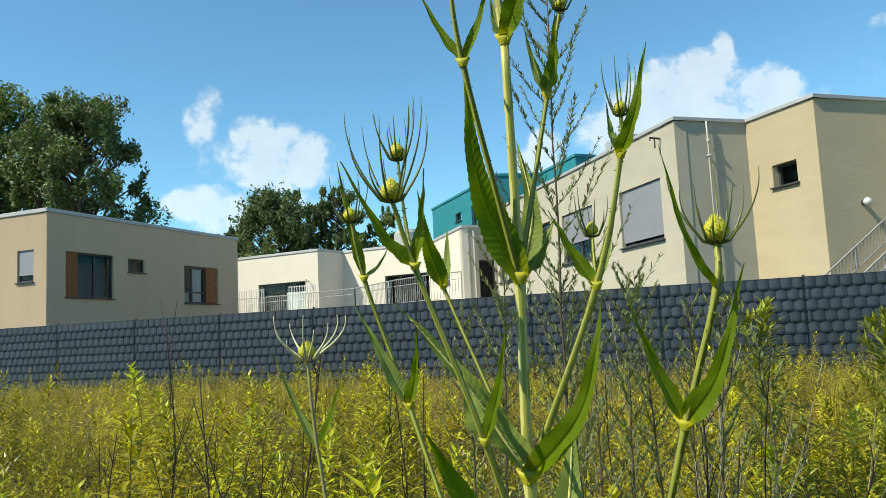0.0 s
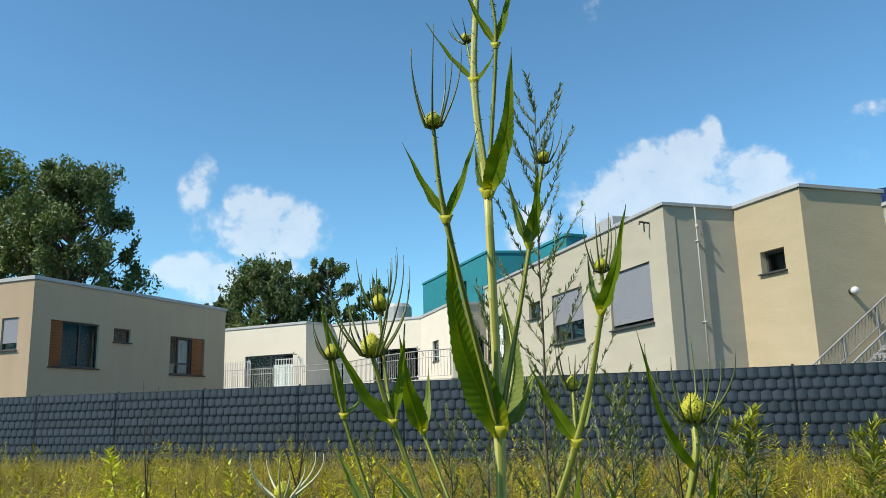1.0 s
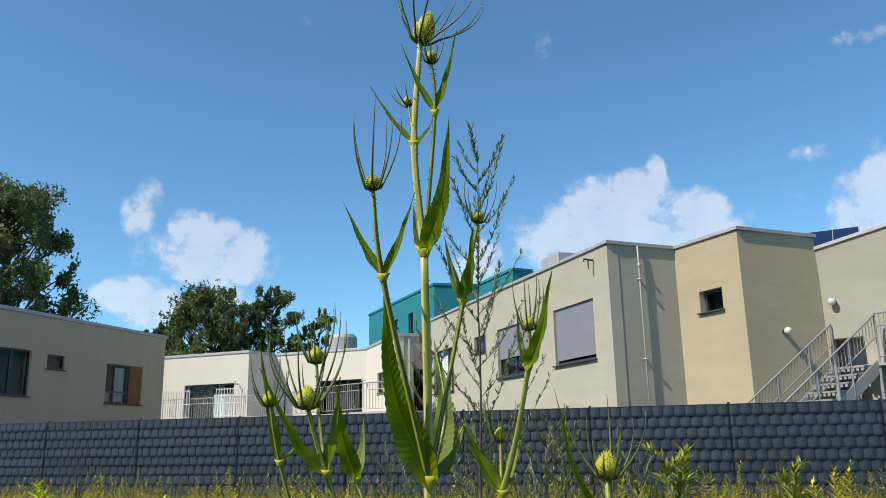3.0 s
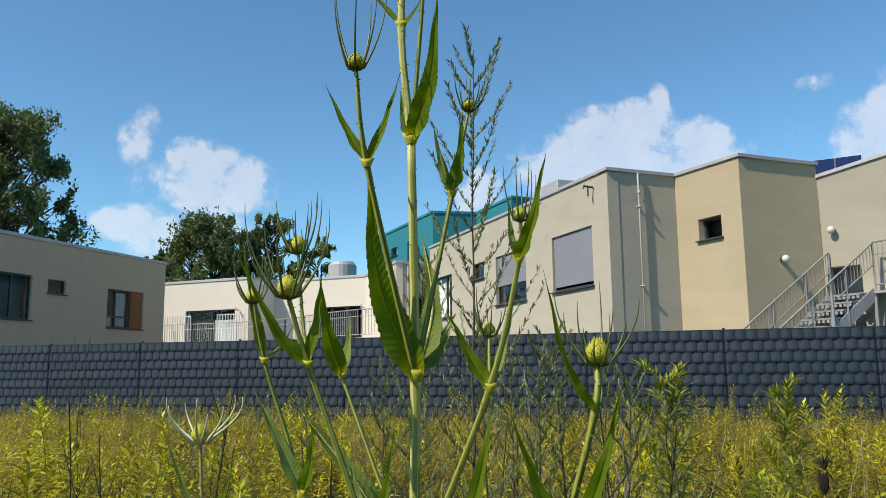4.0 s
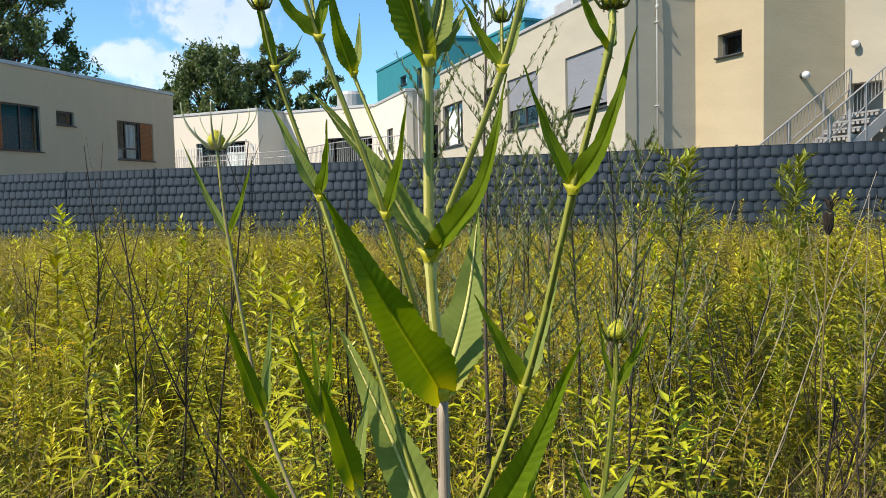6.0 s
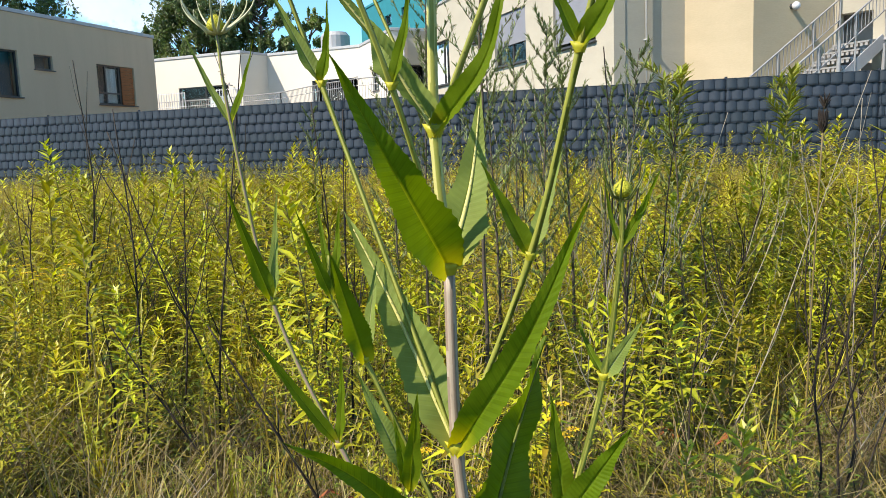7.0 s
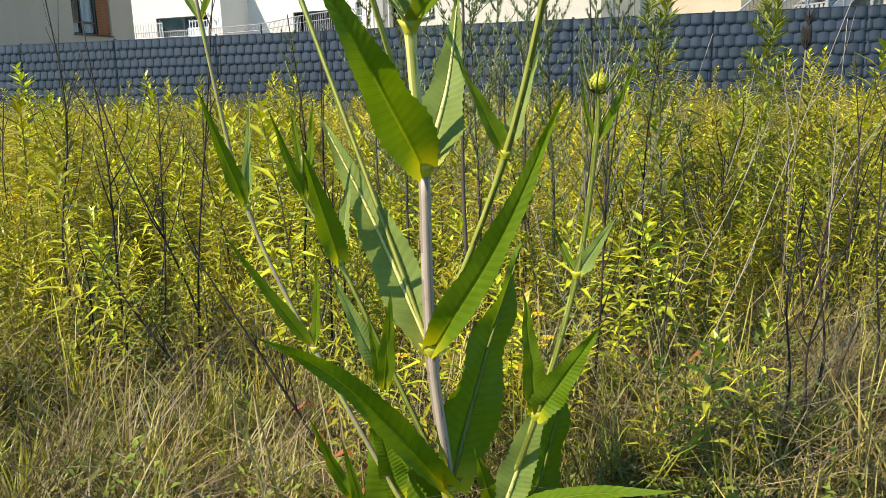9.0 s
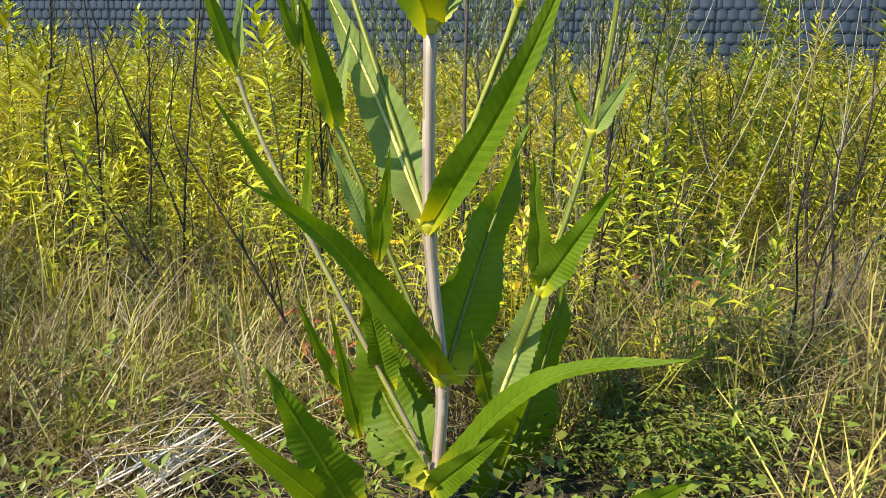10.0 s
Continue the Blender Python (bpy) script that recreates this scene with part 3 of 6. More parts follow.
fence_rail = railing("terrace_railing", [(-13.6, 41.9, TERRACE), (-8.9, 39.6, TERRACE), (-6.2, 37.6, TERRACE), (-3.9, 33.8, TERRACE), (-2.3, 31.9, TERRACE), (-0.95, 31.0, TERRACE)], 0, 1.08, None, gap=0.14, lift=0.12, mid=0.82, r=0.02)
tagged(fence_rail, "light steel railing along the terrace edge", "railing")
for gx0, gy0 in ((-9.9, 39.95), (-12.9, 41.4)):
    gate = empty("trellis_gate", "white slatted gate on the terrace railing", "gate", (gx0, gy0, TERRACE), "terrace gates")
    for k in range(11):
        bm = bmesh.new()
        tube(bm, [(gx0 + k * 0.15, gy0 - k * 0.07 - 0.1, TERRACE), (gx0 + k * 0.15, gy0 - k * 0.07 - 0.1, TERRACE + 1.5)], 0.022, 4)
        part("slat", bm, "lamp_white", gate)
    for z in (0.2, 0.8, 1.45):
        bm = bmesh.new()
        tube(bm, [(gx0, gy0 - 0.1, TERRACE + z), (gx0 + 1.5, gy0 - 0.8, TERRACE + z)], 0.026, 4)
        part("cross_bar", bm, "lamp_white", gate)

# ---- teal roof storey ----
teal = empty("teal_roof_storey", "teal-clad upper storey standing back on the roofs", "building", (1, 42, ROOF - 0.12))
TP = [(-3.08, 45.75), (0.56, 36.95), (2.6, 37.3), (3.88, 33.86), (4.74, 34.29), (7, 46)]
TZ = 8.12
T_OPEN = [(3.89, 4.80, 6.81, 7.25), (6.25, 6.90, 6.35, 7.28)]
wall("wall", TP[0], TP[1], ROOF - 0.15, TZ, "teal", teal, T_OPEN)
for o in T_OPEN:
    window(TP[0], TP[1], o, teal)
for a, b in zip(TP[1:], TP[2:]):
    wall("wall", a, b, ROOF - 0.15, TZ, "teal", teal)
for a, b in zip(TP, TP[1:]):
    cap("roof_edge", a, b, TZ, teal, "teal", tall=0.12)
slab("roof", [(-2.8, 45.7), (0.7, 37.4), (2.7, 37.7), (4.0, 34.3), (4.6, 34.6), (6.6, 45.6)], TZ - 0.25, TZ - 0.05, "gravel_roof", teal)
bm = bmesh.new()
tube(bm, [(-4.45, 45.0, ROOF - 0.13), (-4.45, 45.0, 6.75), (-4.45, 45.0, 6.95)], [0.78, 0.78, 0.62], 20)
tank = part("roof_tank", bm, "zinc", smooth=False)
tagged(tank, "round galvanised vent drum on the white roof", "roof vent")

# ---- privacy fence ----
P1, P7 = Vector((-8.569, 20.549, 0)), Vector((5.833, 16.176, 0))
STEP = (P7 - P1) / 6
FDIR = STEP.normalized()
FBACK = Vector((0, 0, 1)).cross(FDIR)
FROT = Matrix((FDIR, FBACK, Vector((0, 0, 1)))).transposed().to_4x4()
TOP = 1.80
fence = empty("privacy_fence", "anthracite double-wire fence woven with privacy strips", "fence", (P1 + STEP * 3) + Vector((0, 0, 0)))
fence_inv = Matrix.Translation(-fence.location)
PITCH, PANEL = STEP.length / 13, STEP.length


def strip_mesh(shift):
    """One woven strip of a panel: bulging over the wires, then dipping behind a pair of them."""
    bm = bmesh.new()
    rows = ((-0.104, -0.003), (-0.100, -0.009), (-0.05, -0.006), (0.0, -0.002), (0.05, 0.001), (0.09, 0.004), (0.100, 0.006))
    bulge = [(0.012 + 0.93 * u / 6, -0.008 - 0.015 * math.sin(math.pi * (u / 6) ** 1.25)) for u in range(7)]
    prof = [(0.0, 0.0)] + bulge + [(0.956, 0.0)]
    xs = []
    for k in range(-1, 14):
        for n, (u, d) in enumerate(prof):
            x = (k + u + shift) * PITCH
            if 0.012 < x < PANEL - 0.012:
                xs.append((x, d, n in (0, 1, 7, 8)))
    xs = [(0.004, 0.012, True)] + xs + [(PANEL - 0.004, 0.012, True)]
    g = [[bm.verts.new((x, d + o * (1 if d < 0 else 0.3), z + (0.2 * (d + 0.008) if z < -0.08 and d < 0 else 0))) for x, d, _ in xs] for z, o in rows]
    for a, b in zip(g, g[1:]):
        for i in range(len(xs) - 1):
            bm.faces.new((a[i], a[i + 1], b[i + 1], b[i])).smooth = True
    for a, b in zip(g, g[1:]):
        for i, (_, _, crisp) in enumerate(xs):
            if crisp:
                bm.edges.get((a[i], b[i])).smooth = False
    me = bpy.data.meshes.new("strip")
    bm.to_mesh(me)
    bm.free()
    me.materials.append(M["strip"])
    return me


STRIPS = [strip_mesh(s) for s in (0.0, 0.5, 0.22, 0.7)]
rng = random.Random(4)
bm = bmesh.new()
tube(bm, [(0, 0.045, -0.5), (0, 0.045, TOP + 0.035)], 0.026, 8)
bm.to_mesh(post_me := bpy.data.meshes.new("post"))
bm.free()
post_me.materials.append(M["post"])
bm = bmesh.new()
box_bm(bm, pose(0, 0, 0), (0.02, 0.025, 0.022), 0.005)
bm.to_mesh(clip_me := bpy.data.meshes.new("clip"))
bm.free()
clip_me.materials.append(M["post"])
bm = bmesh.new()
for k in range(10):
    for off in (-0.012, 0.036):
        tube(bm, [(0, off - 0.012, k * 0.2), (PANEL, off - 0.012, k * 0.2)], 0.004, 4)
for k in range(26):
    for off in (-0.009, 0.009):
        x = (int(k / 2) + 0.93 + (k % 2) * 0.5) * PITCH + off
        if 0 < x < PANEL:
            tube(bm, [(x, 0.012, 0.0), (x, 0.012, 1.80)], 0.003, 4)
bm.to_mesh(wire_me := bpy.data.meshes.new("wire_grid"))
bm.free()
wire_me.materials.append(M["wire"])
for n in range(-5, 12):
    at = P1 + STEP * n
    base = Matrix.Translation(at) @ FROT
    ob = new("post", post_me)
    ob.parent, ob.matrix_basis = fence, fence_inv @ base
    ob = tagged(new("wire_grid", wire_me), kind="stuff")
    ob.parent, ob.matrix_basis = fence, fence_inv @ base
    for k in range(9):
        ob = new("strip", STRIPS[(k % 2) + (2 if rng.random() < 0.25 else 0)])
        ob.parent = fence
        ob.matrix_basis = fence_inv @ base @ pose(0, rng.uniform(-0.003, 0.003), TOP - 0.1 - 0.2 * k, rng.uniform(-1.2, 1.2))
        if -2 <= n <= 9:
            ob = new("clip", clip_me)
            ob.parent, ob.matrix_basis = fence, fence_inv @ base @ pose(0.0, -0.005, TOP - 0.2 * (k + 1))


# ---- trees behind the houses ----
def tree(place, height, spread, crown_low, seed, leaf_mat, label, clumps=60, leaves=130, size=0.34):
    """A tapered trunk with forking limbs and a crown of leaf clumps at the twig ends, uneven and with gaps."""
    r = random.Random(seed)
    thing = empty("tree", label, "tree", place)
    bm = bmesh.new()
    h = height
    tube(bm, [(0, 0, -0.3), (0.1, 0, h * 0.25), (-0.1, 0.1, h * 0.5), (0.05, 0, h * 0.8)], [h * 0.03, h * 0.024, h * 0.017, h * 0.006], 9)
    ends = []
    for k in range(clumps):
        a = r.uniform(0, 2 * math.pi)
        f = r.random() ** 0.7
        z = crown_low + (h - crown_low) * f
        wide = spread * math.sqrt(max(0.05, 1 - ((f - 0.42) / 0.62) ** 2)) * r.uniform(0.45, 1.08)
        e = Vector((math.cos(a) * wide, math.sin(a) * wide, z + r.uniform(-0.4, 0.4)))
        ends.append(e)
        start = Vector((0, 0, max(h * 0.2, z - wide * r.uniform(0.7, 1.1))))
        tube(bm, bezier([start, start.lerp(e, 0.5) + Vector((0, 0, -0.08 * wide)), e], 3), [h * 0.005] * 3 + [h * 0.0035] * 2 + [h * 0.0015] * 2, 5, False)
    part("trunk", bm, "bark", thing, smooth=True, local=True)
    verts, faces = [], []
    for e in ends:
        rad = r.uniform(0.10, 0.20) * min(spread, 4.2) * 1.1
        lean = Vector((r.gauss(0, 1), r.gauss(0, 1), r.uniform(-0.5, 0.7))).normalized()
        for k in range(int(leaves * r.uniform(0.4, 1.2))):
            q = Vector([max(-0.85, min(0.85, r.gauss(0, w))) for w in (0.46, 0.46, 0.36)])
            c = e + lean * (q.x * rad * 1.5) + Vector((q.x * 0.5, q.y, q.z)) * rad * 1.25
            u = Vector((r.gauss(0, 1), r.gauss(0, 1), r.gauss(0, 0.6))).normalized()
            v = u.orthogonal().normalized()
            v.rotate(Matrix.Rotation(r.uniform(0, 6.28), 3, u))
            w = u.cross(v)
            s = size * r.uniform(0.6, 1.25)
            i = len(verts)
            verts += [c - v * s, c - w * s * 0.42 + u * s * 0.12, c + v * s, c + w * s * 0.42 + u * s * 0.12]
            faces.append((i, i + 1, i + 2, i + 3))
    me = bpy.data.meshes.new("crown")
    me.from_pydata([tuple(v) for v in verts], [], faces)
    me.materials.append(M[leaf_mat])
    ob = new("crown", me)
    ob.parent = thing
    return thing


tree((-23.5, 45.0, 0), 15.3, 3.9, 4.0, 11, "tree_leaf_dark", "tall dark broad-leaved tree behind the tan building", 150, 330, 0.15)
tree((-31.4, 46.5, 0), 18.2, 4.3, 5.0, 12, "tree_leaf", "tall light green broad-leaved tree behind the tan building", 150, 280, 0.15)
tree((-16.6, 62.5, 0), 12.6, 4.0, 1.5, 13, "tree_leaf_dark", "round broad-leaved tree behind the white building", 150, 280, 0.17)
tree((-12.2, 63.5, 0), 12.9, 2.5, 2.0, 14, "tree_leaf_dark", "slim broad-leaved tree behind the white building", 85, 240, 0.16)
tree((-8.9, 66.0, 0), 11.4, 1.9, 3.0, 15, "tree_leaf", "smaller broad-leaved tree behind the white building", 50, 200, 0.15)
tree((-21.6, 64.0, 0), 10.3, 2.0, 3.0, 16, "tree_leaf_dark", "low broad-leaved tree behind the white building", 60, 240, 0.16)


# ---- plant materials ----
def leaf_shader(name, top, vein, base_tint, glow, rough=0.55, scatter=0.42, veins=1.0):
    """A leaf blade with pale midrib, angled side veins, shade painted in the creases between them, a yellowish base,
    fine mottling and light passing through.
    """
    m = bpy.data.materials.new(name)
    m.use_nodes = True
    t = m.node_tree
    t.nodes.clear()

    def mth(op, a, b=None, c=None, clamp=False):
        n = node(t, "ShaderNodeMath", operation=op, use_clamp=clamp)
        for i, v in enumerate((a, b, c)):
            if v is None:
                continue
            if isinstance(v, (int, float)):
                n.inputs[i].default_value = v
            else:
                link(t, v, n.inputs[i])
        return n.outputs[0]

    def mixc(f, a, b):
        n = node(t, "ShaderNodeMix", data_type="RGBA")
        for i, v in ((0, f), (6, a), (7, b)):
            if isinstance(v, tuple):
                n.inputs[i].default_value = (*v, 1)
            else:
                link(t, v, n.inputs[i])
        return n.outputs[2]

    uv = node(t, "ShaderNodeSeparateXYZ")
    link(t, node(t, "ShaderNodeUVMap").outputs[0], uv.inputs[0])
    a = mth("ABSOLUTE", mth("SUBTRACT", mth("MULTIPLY", uv.outputs[0], 2.0), 1.0))
    rib = mth("SUBTRACT", 1.0, mth("MULTIPLY", a, 14.0), clamp=True)
    wave = mth("SINE", mth("MULTIPLY", mth("SUBTRACT", uv.outputs[1], mth("MULTIPLY", a, 0.045)), 176.0))
    side = mth("MULTIPLY", mth("SUBTRACT", wave, 0.92), 10.0, clamp=True)
    noise1 = node(t, "ShaderNodeTexNoise")
    noise1.inputs["Scale"].default_value, noise1.inputs["Detail"].default_value = 28, 5
    link(t, node(t, "ShaderNodeTexCoord").outputs["Object"], noise1.inputs["Vector"])
    mott = mth("MULTIPLY_ADD", noise1.outputs["Fac"], 1.6, -0.3, True)
    col = mixc(mott, top, tuple(c * 0.72 for c in top))
    # crease shade put into the colour: thin darker lines along the quilted hollows
    col = mixc(mth("MULTIPLY", mth("MULTIPLY_ADD", wave, -6.0, -5.0, True), mth("SUBTRACT", 0.55 * veins, mth("MULTIPLY", a, 0.3 * veins))), col, tuple(c * 0.55 for c in top))
    col = mixc(mth("MULTIPLY", side, mth("MULTIPLY", mth("SUBTRACT", 1.0, a), 0.25 * veins)), col, vein)
    col = mixc(mth("MULTIPLY", rib, 0.85), col, vein)
    low = mth("SUBTRACT", 1.0, mth("MULTIPLY", uv.outputs[1], 7.5), clamp=True)
    col = mixc(mth("MULTIPLY", low, 0.85), col, base_tint)
    p = node(t, "ShaderNodeBsdfPrincipled")
    link(t, col, p.inputs["Base Color"])
    p.inputs["Roughness"].default_value = rough
    p.inputs["Specular IOR Level"].default_value = 0.16
    b = node(t, "ShaderNodeBump")
    b.inputs["Strength"].default_value, b.inputs["Distance"].default_value = 0.24 * veins, 0.002
    link(t, mth("ADD", mth("MULTIPLY", wave, 0.6), mth("ADD", mth("MULTIPLY", rib, 1.5), noise1.outputs["Fac"])), b.inputs["Height"])
    link(t, b.outputs[0], p.inputs["Normal"])
    tr = node(t, "ShaderNodeBsdfTranslucent")
    g = node(t, "ShaderNodeMix", data_type="RGBA", blend_type="MULTIPLY")
    g.inputs[0].default_value = 1.0
    g.inputs[7].default_value = (*glow, 1)
    link(t, col, g.inputs[6])
    link(t, g.outputs[2], tr.inputs["Color"])
    mx = node(t, "ShaderNodeMixShader")
    mx.inputs[0].default_value = scatter
    link(t, p.outputs[0], mx.inputs[1])
    link(t, tr.outputs[0], mx.inputs[2])
    link(t, mx.outputs[0], node(t, "ShaderNodeOutputMaterial").inputs["Surface"])
    return m


M["teasel_leaf"] = leaf_shader("teasel_leaf", (0.108, 0.178, 0.006), (0.22, 0.28, 0.03), (0.48, 0.44, 0.02), (1.75, 1.6, 0.3))
M["teasel_leaf_small"] = leaf_shader("teasel_leaf_small", (0.115, 0.178, 0.006), (0.26, 0.31, 0.04), (0.48, 0.44, 0.02), (1.75, 1.6, 0.3), veins=0.3)
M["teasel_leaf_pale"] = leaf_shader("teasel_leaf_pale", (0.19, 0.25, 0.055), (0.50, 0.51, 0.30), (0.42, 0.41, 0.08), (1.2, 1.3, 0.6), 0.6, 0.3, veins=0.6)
M["stem_pale"] = shader("stem_pale", (0.48, 0.45, 0.16), (0.36, 0.35, 0.11), 0.5, scale=14, fine=160, bump=0.2, bump_size=0.002, stretch=(6, 6, 0.5))
M["stem_light"] = shader("stem_light", (0.27, 0.28, 0.05), (0.19, 0.205, 0.035), 0.5, scale=14, fine=160, bump=0.2, bump_size=0.002, stretch=(6, 6, 0.5))
M["stem_green"] = shader("stem_green", (0.19, 0.21, 0.03), (0.105, 0.13, 0.018), 0.5, scale=14, fine=160, bump=0.2, bump_size=0.002, stretch=(6, 6, 0.5), through_light=(1.2, 1.2, 0.5))
M["stem_rib"] = shader("stem_rib", (0.37, 0.31, 0.24), (0.28, 0.22, 0.165), 0.6, scale=14, fine=160, bump=0.25, bump_size=0.002, stretch=(6, 6, 0.5))
M["stem_old"] = shader("stem_old", (0.26, 0.20, 0.145), (0.17, 0.125, 0.095), 0.6, scale=14, fine=160, bump=0.25, bump_size=0.002, stretch=(6, 6, 0.5))
M["head_yellow"] = shader("head_yellow", (0.56, 0.53, 0.045), (0.36, 0.37, 0.035), 0.6, scale=40, fine=300, bump=0.5, bump_size=0.003, through_light=(1.3, 1.3, 0.5))
M["bract"] = shader("bract", (0.12, 0.145, 0.03), (0.05, 0.065, 0.018), 0.4, scale=20, fine=160, bump=0.1, bump_size=0.001)
M["bract_pale"] = shader("bract_pale", (0.50, 0.49, 0.33), (0.36, 0.37, 0.20), 0.45, scale=20, fine=160, bump=0.1, bump_size=0.001)
M["rod_leaf"] = shader("rod_leaf", (0.53, 0.49, 0.020), (0.085, 0.096, 0.009), 0.45, scale=0.9, fine=9, bump=0.0, through_light=(1.35, 1.35, 0.4), island=0.5, contrast=1.5)
M["rod_leaf_single"] = shader("rod_leaf_single", (0.44, 0.44, 0.020), (0.075, 0.095, 0.010), 0.42, scale=2.5, fine=30, bump=0.0, through_light=(1.35, 1.35, 0.4), vary=0.38, contrast=1.4)
M["rod_stem"] = shader("rod_stem", (0.20, 0.16, 0.05), (0.13, 0.10, 0.04), 0.6, scale=8, fine=80, bump=0.1, island=0.3)
M["grass_blade"] = shader("grass_blade", (0.50, 0.42, 0.04), (0.20, 0.185, 0.022), 0.5, scale=1.0, fine=10, bump=0.0, through_light=(1.3, 1.3, 0.4), island=0.42, contrast=1.4)
M["fresh_grass"] = shader("fresh_grass", (0.27, 0.27, 0.028), (0.08, 0.09, 0.013), 0.5, scale=1.2, fine=12, bump=0.0, through_light=(1.3, 1.4, 0.5), island=0.4, contrast=1.4)
M["red_leaf"] = shader("red_leaf", (0.30, 0.07, 0.02), (0.16, 0.05, 0.02), 0.6, scale=12, fine=80, bump=0.2, bump_size=0.002, through_light=(1.4, 0.9, 0.5), island=0.35)
M["straw"] = shader("straw", (0.33, 0.268, 0.115), (0.06, 0.044, 0.022), 0.6, scale=1.5, fine=14, bump=0.0, through_light=(1.1, 1.0, 0.7), island=0.45, contrast=1.4)
M["hay"] = shader("hay", (0.46, 0.385, 0.08), (0.17, 0.14, 0.033), 0.65, scale=1.2, fine=12, bump=0.0, through_light=(1.2, 1.1, 0.5), island=0.4, contrast=1.4)
M["weed_leaf"] = shader("weed_leaf", (0.20, 0.24, 0.025), (0.05, 0.08, 0.012), 0.45, scale=1.5, fine=14, bump=0.0, through_light=(1.3, 1.4, 0.5), island=0.4)
M["leaf_base"] = shader("leaf_base", (0.50, 0.46, 0.03), (0.34, 0.34, 0.025), 0.5, scale=30, fine=120, bump=0.1, bump_size=0.002, through_light=(1.5, 1.3, 0.4))
M["dead_stem"] = shader("dead_stem", (0.026, 0.018, 0.012), (0.013, 0.009, 0.007), 0.8, scale=12, fine=120, bump=0.2, bump_size=0.002, vary=0.25)
M["pale_twig"] = shader("pale_twig", (0.33, 0.285, 0.21), (0.20, 0.17, 0.125), 0.8, scale=12, fine=120, bump=0.2, bump_size=0.002)
M["bleached_twig"] = shader("bleached_twig", (0.56, 0.51, 0.43), (0.38, 0.34, 0.28), 0.8, scale=12, fine=120, bump=0.2, bump_size=0.002)
M["mug_stem"] = shader("mug_stem", (0.075, 0.06, 0.042), (0.04, 0.03, 0.024), 0.8, scale=12, fine=120, bump=0.2, bump_size=0.002)
M["mug_leaf"] = shader("mug_leaf", (0.21, 0.245, 0.10), (0.10, 0.135, 0.055), 0.6, scale=4, fine=30, bump=0.0, through_light=(1.1, 1.2, 0.6), island=0.35)
M["rod_leaf_dark"] = shader("rod_leaf_dark", (0.30, 0.32, 0.03), (0.10, 0.13, 0.018), 0.5, scale=2.5, fine=30, bump=0.0, through_light=(1.35, 1.35, 0.5), island=0.3, contrast=1.5)
M["petal"] = shader("petal", (0.72, 0.48, 0.01), (0.60, 0.38, 0.01), 0.6, scale=20, fine=90, bump=0.0, through_light=(1.2, 1.1, 0.5))

# ---- the teasel ----
teasel = empty("teasel", "tall green teasel with spiny heads and paired clasping leaves", "plant", (0.475, 3.24, -0.45))
trng = random.Random(21)


def stalk(name, points, r0, r1):
    """A ribbed, prickly stalk, thickened where leaves sit."""
    pts = bezier(points, 7)
    n = len(pts) - 1
    bm = bmesh.new()
    sides = 16 if name == "stem" else 12
    normal = None
    rings = []
    for i, p in enumerate(pts):
        d = (pts[min(i + 1, n)] - pts[max(i - 1, 0)]).normalized()
        normal = d.orthogonal().normalized() if normal is None else (normal - d * normal.dot(d)).normalized()
        side = d.cross(normal)
        r = (r0 + (r1 - r0) * i / n) * (0.9 if name == "stem" else 0.68)
        if i % 7 == 0 and 0 < i < n:
            r *= 1.25
        ring = []
        for k in range(sides):
            a = 2 * math.pi * k / sides
            q = normal * math.cos(a) + side * math.sin(a)
            ring.append(bm.verts.new(p + q * r * (1.08 if k % 2 else 0.86)))
            if trng.random() < 0.22:
                c = p + q * r + d * trng.uniform(-0.02, 0.02)
                s = 0.0012
                v = [bm.verts.new(c + d * s), bm.verts.new(c - d * s + side * s), bm.verts.new(c + q * trng.uniform(0.003, 0.006) - d * 0.001)]
                bm.faces.new(v)
        rings.append(ring)
    for a, b in zip(rings, rings[1:]):
        for k in range(sides):
            bm.faces.new((a[k], a[(k + 1) % sides], b[(k + 1) % sides], b[k]))
    bm.faces.new(rings[-1])
    lowest = min(p[2] for p in points)
    bm.faces.index_update()
    for f in bm.faces:
        if len(f.verts) == 4 and (f.index % 4 < 2 or f.index % 9 == 5):
            f.material_index = 1
    old = lowest < 0 and (name == "stem" or points[-1][0] < 0.1)
    ob = part(name, bm, "stem_old" if old else "stem_pale" if name == "stem" else "stem_green", teasel, smooth=True)
    ob.data.materials.append(M["stem_light" if old and name == "branch" else "stem_rib" if old else "stem_light"])
    return ob


